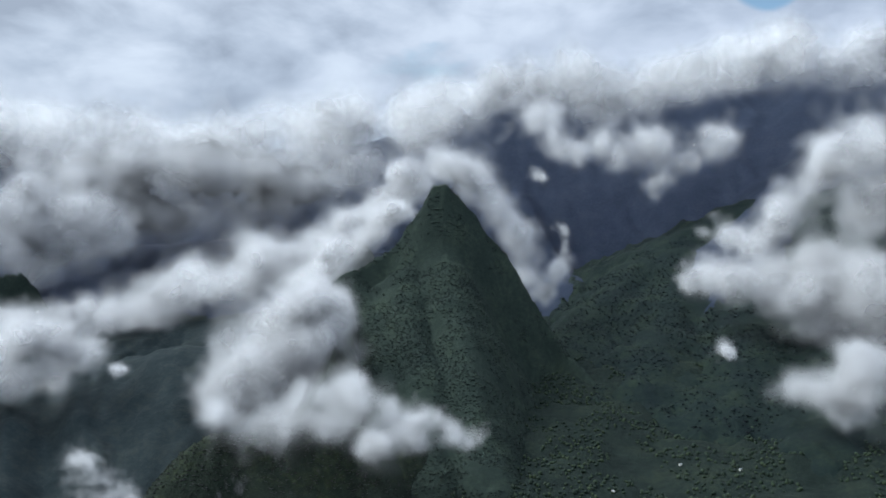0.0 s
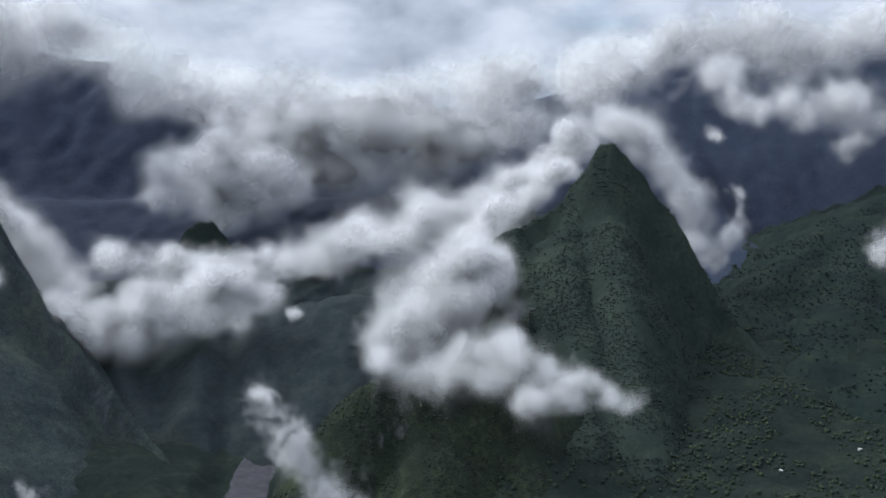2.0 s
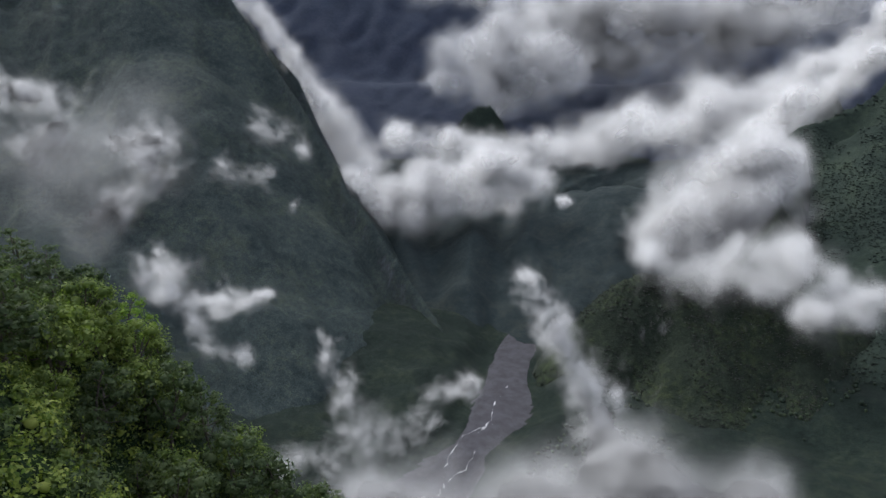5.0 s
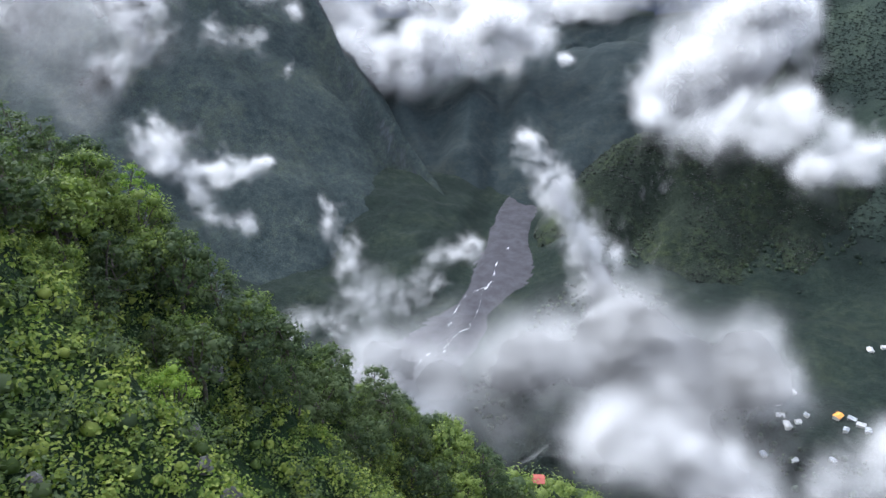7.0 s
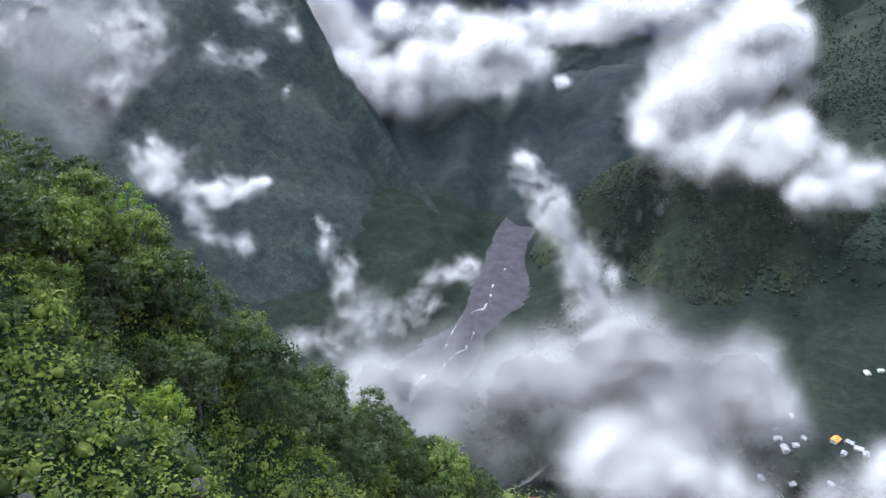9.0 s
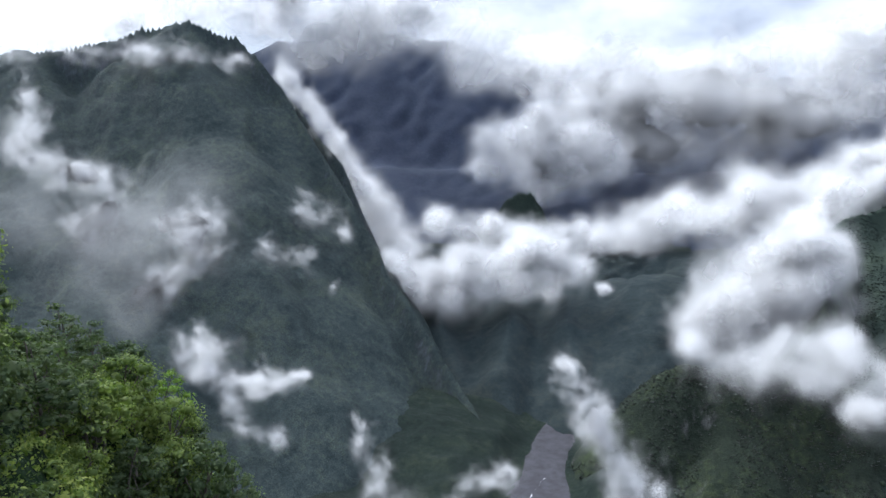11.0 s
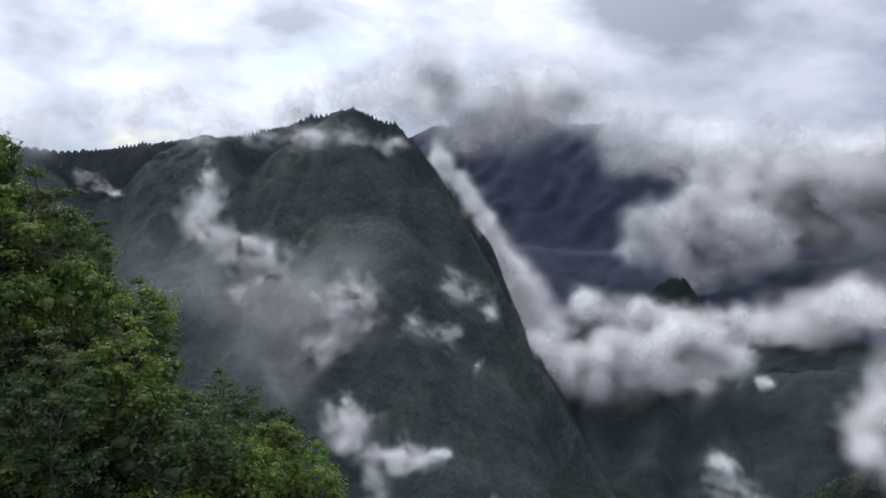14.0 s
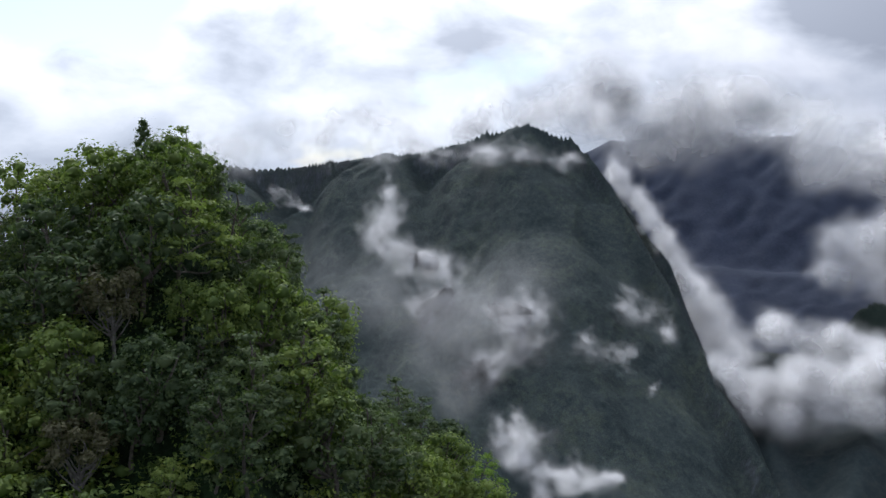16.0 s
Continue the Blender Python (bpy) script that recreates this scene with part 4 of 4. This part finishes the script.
cloud("cloud", lumps_of(2350, 0.7, [(24.6, -11.0, 1.7), (21.6, -10.2, 2.1), (19.6, -9.0, 2.3), (17.4, -7.8, 2.3), (14.6, -6.8, 2.3), (12.0, -6.6, 2.1), (10.0, -7.4, 1.8), (8.8, -5.2, 1.6), (7.0, -4.6, 1.3), (5.4, -3.4, 1.6), (3.6, -2.4, 1.6), (2.2, -0.8, 1.5)]),
      "grey-white cloud bank rising towards the peak", 5, fill=90)
cloud("cloud", lumps_of(2330, 1.3, [(47.2, 1.6, 0.8), (46.0, 0.2, 0.8), (44.6, -1.6, 0.85), (43.2, -3.6, 0.9), (42.0, -5.6, 1.0), (40.8, -7.8, 1.2), (39.8, -9.8, 1.4), (38.8, -11.6, 1.4)]),
      "narrow white cloud streaming down behind the mountain edge", 6, fill=90, body=0.14, edge=0.18, curl=0.3)
cloud("cloud", lumps_of(2850, 0.9, [(33.2, -6.0, 0.9), (31.8, -3.0, 1.4), (30.4, -5.2, 1.8), (27.6, -6.4, 1.7), (25.6, -5.6, 1.6), (28.6, -3.4, 1.7), (28.2, -1.0, 1.6), (25.6, -2.6, 1.7), (23.4, -4.6, 1.8)]),
      "billowing white cloud in front of the far wall", 7, fill=80)
cloud("cloud", lumps_of(3100, 0.6, [(26.0, -2.6, 1.8), (21.6, -3.6, 2.2), (19.4, -3.8, 2.2), (16.2, -3.4, 2.4), (12.6, -2.8, 2.4), (9.0, -1.6, 2.2), (12.0, -0.2, 2.4), (16.0, -0.6, 2.6), (20.0, -0.8, 2.6), (24.0, -0.4, 2.4)]),
      "grey veil of cloud under the deck", 8, M_MIST, fill=90, puff=1.7, body=0.1, edge=0.14, hazy=True)
DECK = "heavy overcast cloud deck hiding the summits"
# a thin layer of broad soft sheets, placed to cover the far wall's crest from the camera
cloud("cloud_deck", lumps_of(3400, 0.45, [(54.0, 6.4, 3.2), (48.0, 5.6, 3.2), (43.0, 4.8, 3.2), (38.0, 4.2, 3.2), (33.0, 3.6, 3.2), (28.0, 2.4, 3.2), (23.0, 1.6, 3.2), (18.0, 1.4, 3.2), (13.0, 1.4, 3.2), (8.0, 1.6, 3.2), (3.0, 2.6, 3.0), (-1.0, 4.0, 2.8)]),
      DECK, 9, fill=72, puff=1.6, curl=0.6, ragged=0.4, body=0.38, edge=0.2)
cloud("cloud_deck", lumps_of(3400, 0.45, [(-2.0, 5.0, 2.8), (-6.0, 5.4, 2.8), (-10.0, 5.8, 2.8), (-14.0, 6.2, 2.8), (-18.0, 6.5, 2.8), (-22.0, 6.8, 2.8), (-26.0, 7.0, 2.8), (-30.0, 7.1, 2.8), (-35.0, 7.2, 3.0), (-41.0, 7.2, 3.0)]),
      DECK, 10, fill=72, puff=1.6, curl=0.6, ragged=0.4, body=0.38, edge=0.2)
cloud("cloud", lumps_of(3250, 0.5, [(30.0, 1.6, 2.0), (25.0, 0.4, 2.4), (20.0, -0.2, 2.4), (15.0, 0.0, 2.4), (10.0, 0.4, 2.2), (5.0, 1.0, 2.0)]),
      "soft white cloud sinking from the deck towards the peak", 36, fill=40, puff=1.6, curl=0.8, ragged=0.8, body=0.26, edge=0.12)
cloud("cloud_deck", lumps_of(2450, 0.45, [(80.0, 2.4, 2.0), (74.0, 2.3, 2.0), (68.0, 2.8, 2.0), (62.0, 3.4, 1.8), (57.0, 4.8, 1.6), (53.0, 5.8, 1.4), (49.0, 5.4, 1.4)]), DECK, 11, fill=60, puff=1.6, curl=0.8, ragged=0.6, body=0.16, edge=0.14)
cloud("mist_veil", lumps_of(1000, 0.8, [(68.0, -4.0, 2.6), (64.0, -7.0, 2.8), (61.0, -11.0, 2.8), (57.0, -8.0, 2.6), (53.0, -7.0, 2.4), (59.0, -14.0, 2.4)]),
      "thin veil of haze hanging before the mountain face", 40, M_MIST, fill=45, puff=2.0, body=0.032, edge=0.012, hazy=True)
cloud("cloud", lumps_of(2250, 1.1, [(1.0, 0.4, 1.2), (-0.8, 0.3, 1.2), (-2.4, -0.4, 1.2), (-3.7, -2.2, 1.05), (-4.8, -4.4, 1.0), (-6.0, -6.4, 1.0), (-7.0, -8.2, 0.8), (-7.8, -9.2, 0.5), (-8.7, -7.4, 0.6)]),
      "white cloud spilling down behind the peak's edge", 12, fill=80, puff=1.8, body=0.13, edge=0.12, curl=0.5, ragged=1.3)
cloud("cloud", lumps_of(3050, 0.8, [(-5.0, 3.4, 1.8), (-7.4, 3.2, 1.4), (-9.4, 1.2, 1.1), (-11.4, 2.6, 1.3), (-13.0, 0.4, 1.1), (-14.4, 2.8, 1.3), (-16.0, 1.6, 1.2), (-18.2, 0.8, 1.1), (-19.6, 2.8, 1.2), (-15.4, -1.4, 0.8)]),
      "torn white cloud scraps before the dark far wall", 13, M_MIST, fill=70, curl=0.8, ragged=1.6)
cloud("cloud", lumps_of(2950, 0.8, [(-6.8, -0.3, 0.6), (-7.4, -0.8, 0.4)]), "small torn cloud scrap on the far wall", 25, M_MIST, fill=50)
cloud("cloud", lumps_of(2300, 0.9, [(-8.6, -4.2, 0.5), (-9.0, -5.2, 0.5), (-8.8, -7.0, 0.6)]), "small faint cloud scrap beside the peak", 26, M_MIST, fill=40, body=0.1)
cloud("cloud", lumps_of(2050, 0.75, [(-17.8, -8.0, 1.0), (-19.6, -7.0, 1.5), (-22.0, -7.6, 1.9), (-24.6, -7.0, 2.2), (-27.2, -5.8, 2.3), (-29.8, -7.2, 2.4), (-32.5, -8.0, 2.8), (-29.6, -10.4, 2.2), (-27.0, -9.2, 2.0), (-24.4, -8.8, 1.7)]),
      "large soft white cloud over the village slopes", 14, fill=100)
cloud("cloud", lumps_of(2150, 0.8, [(-20.4, -4.4, 1.2), (-22.4, -4.0, 1.3), (-24.6, -2.6, 1.4), (-26.0, -0.2, 1.4), (-27.6, 0.8, 1.7), (-29.6, 2.0, 2.0), (-31.6, 4.0, 2.6), (-30.4, -1.6, 2.2), (-28.2, -2.4, 1.9)]),
      "tall torn white cloud climbing before the far wall", 27, fill=80, curl=0.6)
cloud("cloud", lumps_of(1500, 0.8, [(-25.6, -14.8, 1.4), (-27.0, -14.0, 1.8), (-28.6, -12.6, 1.7), (-30.8, -12.8, 1.8), (-28.8, -15.4, 1.4)]),
      "low grey-white cloud puff over the fields", 15, M_MIST, fill=100)
cloud("cloud", lumps_of(1500, 0.8, [(-20.2, -12.3, 0.7), (-20.9, -12.7, 0.6)]), "small faint cloud puff over the fields", 28, M_MIST, fill=50)
cloud("mist_plume", [(26.4, -19.0, 1010, 0.45, 1.2), (25.6, -20.0, 1000, 0.55, 1.2), (24.9, -21.2, 990, 0.65, 1.2), (24.0, -22.5, 980, 0.8, 1.2), (23.2, -23.8, 970, 0.9, 1.2), (22.3, -25.2, 960, 0.95, 1.2), (21.4, -26.5, 950, 1.0, 1.2),
                     (20.4, -27.8, 940, 1.15, 1.2), (19.4, -29.3, 920, 1.3, 1.1), (18.4, -31.2, 880, 1.6, 1.1), (17.4, -33.4, 830, 2.0, 1.0)],
      "tall slanting plume of white mist rising from the valley", 16, fill=106, puff=1.85, body=0.130, edge=0.200, curl=0.7)
cloud("mist_bank", [(41.0, -34.6, 600, 1.6, 0.8), (38.0, -36.0, 620, 2.2, 0.8), (34.6, -37.0, 640, 2.6, 0.8), (31.0, -38.0, 640, 3.0, 0.8), (27.0, -37.4, 650, 3.2, 0.8), (23.6, -36.0, 670, 3.0, 0.8), (20.0, -36.8, 660, 3.4, 0.8), (16.4, -37.4, 640, 3.6, 0.8), (12.6, -37.0, 640, 3.6, 0.8),
                    (8.8, -36.6, 640, 3.2, 0.7), (5.4, -36.2, 640, 2.6, 0.7), (2.6, -34.4, 660, 1.8, 0.7), (9.6, -32.6, 710, 2.0, 0.9), (13.6, -33.2, 700, 2.2, 0.9), (17.6, -33.6, 690, 2.2, 0.9)],
      "wide bank of grey mist filling the valley bottom", 17, M_MIST, fill=100, puff=2.4, body=0.08, edge=0.06, curl=0.7)
cloud("mist_bank", [(20.0, -41.6, 540, 2.4, 0.8), (16.6, -41.0, 520, 3.0, 0.9), (13.6, -40.4, 520, 3.0, 0.9), (10.6, -41.8, 510, 3.0, 0.8), (7.4, -43.0, 500, 3.0, 0.7), (4.0, -43.6, 490, 3.0, 0.7), (0.0, -42.6, 500, 2.6, 0.7), (-3.6, -39.2, 550, 2.4, 0.8), (-6.0, -37.0, 580, 2.2, 0.8)],
      "dense bright white mist low over the village", 18, M_MIST, fill=100, puff=2.0, body=0.13, edge=0.09, curl=0.7)
cloud("mist_wisp", [(53.8, -16.2, 1050, 0.25, 1.6), (53.2, -17.8, 1050, 0.6, 1.0), (52.6, -19.2, 1050, 1.0, 0.9), (51.4, -20.0, 1040, 1.0, 0.8), (49.8, -20.6, 1030, 0.9, 0.7), (48.4, -20.8, 1030, 0.8, 0.6), (46.8, -20.2, 1030, 0.8, 0.5)],
      "bright wispy scrap of mist drifting before the mountain", 19, fill=100, puff=1.85, body=0.087, edge=0.160, curl=1.0)
cloud("mist_wisp", [(51.4, -21.4, 1030, 0.8, 0.8), (50.2, -22.6, 1020, 0.8, 0.8), (48.8, -23.8, 1010, 0.6, 0.9), (48.2, -25.0, 1000, 0.4, 0.9)],
      "faint torn mist hanging below the bright scrap", 29, fill=75, puff=1.85, body=0.062, edge=0.128, curl=1.0)
cloud("mist_wisp", [(41.9, -23.8, 900, 0.4, 1.2), (41.6, -25.4, 890, 0.5, 1.2), (41.0, -27.2, 880, 0.65, 1.2), (40.0, -29.0, 870, 0.85, 1.0), (38.8, -30.6, 850, 1.0, 0.9), (40.6, -32.0, 820, 1.2, 0.8), (43.0, -32.2, 810, 1.2, 0.8), (45.0, -33.0, 790, 1.0, 0.7)],
      "thin torn strand of mist over the forest edge", 20, fill=87, puff=1.85, body=0.062, edge=0.128, curl=1.0)
cloud("mist_wisp", [(37.4, -31.8, 830, 1.1, 0.8), (36.0, -30.6, 840, 0.9, 0.8), (34.4, -29.4, 860, 0.7, 0.8), (32.6, -28.2, 880, 0.8, 0.8), (31.0, -27.4, 880, 0.9, 0.9), (29.8, -27.8, 880, 0.7, 0.9)],
      "thin torn strands of mist over the riverbed", 30, fill=87, puff=1.85, body=0.062, edge=0.128, curl=1.0)
cloud("mist_wisp", lumps_of(1650, 1.0, [(63.3, 0.8, 0.25), (63.3, -0.6, 0.5), (63.4, -2.0, 0.8), (64.0, -3.6, 1.0), (63.0, -4.8, 0.9), (61.4, -5.6, 0.6), (60.0, -5.4, 0.8), (59.8, -7.0, 1.2), (60.6, -8.4, 0.9), (60.0, -10.4, 0.4)]),
      "rising column of white mist on the mountain face", 21, fill=100, puff=1.85, body=0.093, edge=0.176, curl=0.7)
cloud("mist_wisp", lumps_of(1500, 0.8, [(55.6, -8.6, 0.8), (54.4, -9.2, 1.3), (52.6, -8.6, 1.1), (52.4, -10.4, 1.1), (54.0, -11.4, 1.1), (55.6, -12.4, 1.1), (56.6, -13.8, 0.9)]),
      "soft grey cloud scrap hanging on the mountain face", 22, fill=87, puff=1.85, body=0.081, edge=0.160, curl=1.0)
cloud("mist_wisp", lumps_of(1450, 0.7, [(48.6, -11.4, 0.7), (47.2, -11.6, 0.8), (46.0, -11.8, 0.6)]), "small soft cloud scrap on the mountain face", 31, fill=62, puff=1.85, body=0.062, edge=0.128, curl=1.0)
cloud("mist_wisp", lumps_of(1600, 0.8, [(46.4, -7.6, 0.6), (45.2, -8.2, 0.8), (43.8, -9.0, 0.7), (42.8, -10.0, 0.5)]), "faint grey cloud streak near the mountain edge", 32, fill=62, puff=1.85, body=0.062, edge=0.128, curl=1.0)
cloud("mist_wisp", [(43.9, -14.1, 1400, 0.4, 0.8)], "tiny white cloud scrap before the mountain", 33, fill=50, body=0.08, edge=0.14)
cloud("mist_wisp", lumps_of(1350, 1.0, [(55.2, -16.8, 0.8), (54.6, -18.4, 1.0), (53.2, -19.4, 0.9), (51.4, -17.6, 0.7)]), "pale mist patch low on the mountain", 34, fill=75, puff=1.85, body=0.062, edge=0.128, curl=1.0)
cloud("mist_wisp", lumps_of(2050, 0.7, [(66.0, 2.6, 0.9), (63.6, 2.8, 0.9), (61.0, 2.7, 0.8), (58.6, 2.7, 0.9), (56.4, 2.6, 0.9), (54.4, 2.4, 0.8), (52.4, 2.2, 0.8), (50.4, 1.8, 0.6)]),
      "torn bright mist curling over the summit ridge", 23, fill=75, puff=1.85, body=0.062, edge=0.128, curl=1.0)
cloud("mist_wisp", [(71.6, -0.4, 900, 0.5, 1.0), (70.4, -0.9, 900, 0.5, 0.7), (69.3, -1.5, 900, 0.3, 0.6)], "small curl of mist beyond the trees", 24, fill=50, body=0.08, edge=0.14)


# ------------------------------------------------------------------ the village
def ground_hit(az, el):
    """Where the line of sight in the direction az, el meets the valley floor."""
    w = np.array(way(az, el))
    s = np.linspace(400, 3500, 12000)
    p = np.array(EYE)[None] + s[:, None] * w[None]
    k = int(np.argmax(p[:, 2] < valley(p[:, 0], p[:, 1])))
    return p[k]


def box(bm, x0, x1, y0, y1, z0, z1):
    v = [bm.verts.new((x, y, z)) for z in (z0, z1) for x, y in ((x0, y0), (x1, y0), (x1, y1), (x0, y1))]
    for q in ((3, 2, 1, 0), (4, 5, 6, 7), (0, 1, 5, 4), (1, 2, 6, 5), (2, 3, 7, 6), (3, 0, 4, 7)):
        bm.faces.new([v[k] for k in q])


def house(az, el, length, depth, roof_mat, label, turn, place=None, height=3.2):
    """A low house with a pitched sheet roof, a door and windows."""
    root = tagged(new("house"), label, "house", "houses of the village")
    p = ground_hit(az, el) if place is None else place
    root.matrix_basis = Matrix.LocRotScale((p[0], p[1], p[2] - 0.6), Euler((0, 0, turn)), None)
    a, b = length / 2, depth / 2
    bm = bmesh.new()
    box(bm, -a, a, -b, b, -1.5, height)
    part("wall", bm, M_WALL, root)
    bm = bmesh.new()
    rise = depth * 0.2
    rows = []
    for x in (-a - 0.5, a + 0.5):
        rows.append([bm.verts.new((x, y, z)) for y, z in ((-b - 0.6, height - 0.1), (0, height + rise), (b + 0.6, height - 0.1), (b + 0.6, height + 0.1), (0, height + rise + 0.22), (-b - 0.6, height + 0.1))])
    for k in range(6):
        bm.faces.new((rows[0][k], rows[0][(k + 1) % 6], rows[1][(k + 1) % 6], rows[1][k]))
    bm.faces.new(rows[0][::-1])
    bm.faces.new(rows[1])
    part("roof", bm, roof_mat, root)
    for x, w, z0, z1, name in ((-a * 0.55, 0.7, 1.0, 2.2, "window"), (a * 0.55, 0.7, 1.0, 2.2, "window"), (0, 0.5, 0.0, 2.1, "door")):
        bm = bmesh.new()
        box(bm, x - w, x + w, -b - 0.06, -b + 0.1, z0, z1)
        part(name, bm, M_DARK, root)
    return root


WHITE, GREY = "small white-roofed village house among trees", "small grey-roofed village house among trees"
for k, (az, el, ln, dp, mat, label) in enumerate((
        (3.6, -36.9, 10, 7, M_WHITE_ROOF, WHITE), (2.9, -37.4, 13, 8, M_WHITE_ROOF, WHITE), (2.2, -37.0, 8, 6, M_WHITE_ROOF, WHITE), (3.0, -35.2, 8, 5, M_WHITE_ROOF, WHITE), (4.0, -36.2, 9, 6, M_GREY_ROOF, GREY), (1.7, -36.4, 7, 5, M_GREY_ROOF, GREY),
        (-0.5, -35.9, 12, 9, M_ORANGE_ROOF, "village house with a bright orange sheet roof"), (-1.5, -35.8, 10, 7, M_GREY_ROOF, GREY), (-1.3, -36.6, 8, 6, M_GREY_ROOF, GREY), (-2.2, -36.0, 11, 7, M_WHITE_ROOF, WHITE), (-2.8, -36.2, 9, 7, M_GREY_ROOF, GREY), (-4.2, -35.8, 10, 7, M_WHITE_ROOF, WHITE),
        (-1.4, -31.2, 11, 8, M_WHITE_ROOF, WHITE), (-2.2, -30.8, 8, 6, M_WHITE_ROOF, WHITE), (4.2, -39.7, 9, 7, M_GREY_ROOF, GREY), (1.8, -39.5, 9, 7, M_WHITE_ROOF, WHITE), (-1.0, -38.7, 8, 6, M_GREY_ROOF, GREY),
        (-13.5, -14.4, 10, 7, M_WHITE_ROOF, WHITE), (-14.8, -14.6, 12, 7, M_WHITE_ROOF, WHITE), (-15.1, -14.7, 9, 6, M_GREY_ROOF, GREY), (-15.7, -15.3, 16, 11, M_WHITE_ROOF, "large white-roofed village building among trees"), (-17.3, -16.1, 11, 7, M_GREY_ROOF, GREY), (-17.9, -15.8, 9, 7, M_WHITE_ROOF, WHITE),
        (-16.4, -17.9, 8, 6, M_WHITE_ROOF, WHITE), (-17.9, -20.6, 7, 5, M_WHITE_ROOF, WHITE), (-13.2, -22.9, 8, 5, M_WHITE_ROOF, WHITE), (-22.0, -20.4, 7, 5, M_GREY_ROOF, GREY), (-19.0, -12.4, 9, 6, M_GREY_ROOF, GREY))):
    house(az, el, 0.75 * ln, 0.75 * dp, mat, label, 0.4 + 1.7 * k)

# a small red hut on the descending ridge
hut_y = crest_y(25.2)
hut_x = float(np.interp(hut_y, HILL_Y, HILL_X)) + 3.0
house(0, 0, 1.3, 1.2, M_RED, "tiny red-roofed hut on the wooded ridge", 0.5, place=np.array(foot(hut_x, hut_y)) + np.array((0, 0, 1.6)), height=2.0)


# ------------------------------------------------------------------ trees and fields of the valley floor
def valley_trees(count, seed):
    rng = np.random.default_rng(seed)
    x, y = rng.uniform(-380, 1000, count), rng.uniform(480, 2200, count)
    ok = (np.abs(x - river_x(y)) > 95) & (fbm(x / 90, y / 90, 12.0, 3) > -0.15)
    x, y = x[ok], y[ok]
    r = rng.uniform(1.6, 4.0, len(x))
    v, f = stamped(ICO1, np.c_[x, y, valley(x, y) + 0.4 * r], r, rng.uniform(0.8, 1.4, len(x)), rng, 0.25)
    return tagged(new("valley_trees", mesh_of("valley_trees", v, f, M_VALLEY_TREE)), "scattered dark green trees and hedges on the valley floor", "trees", kind="stuff")


valley_trees(16000, 3)
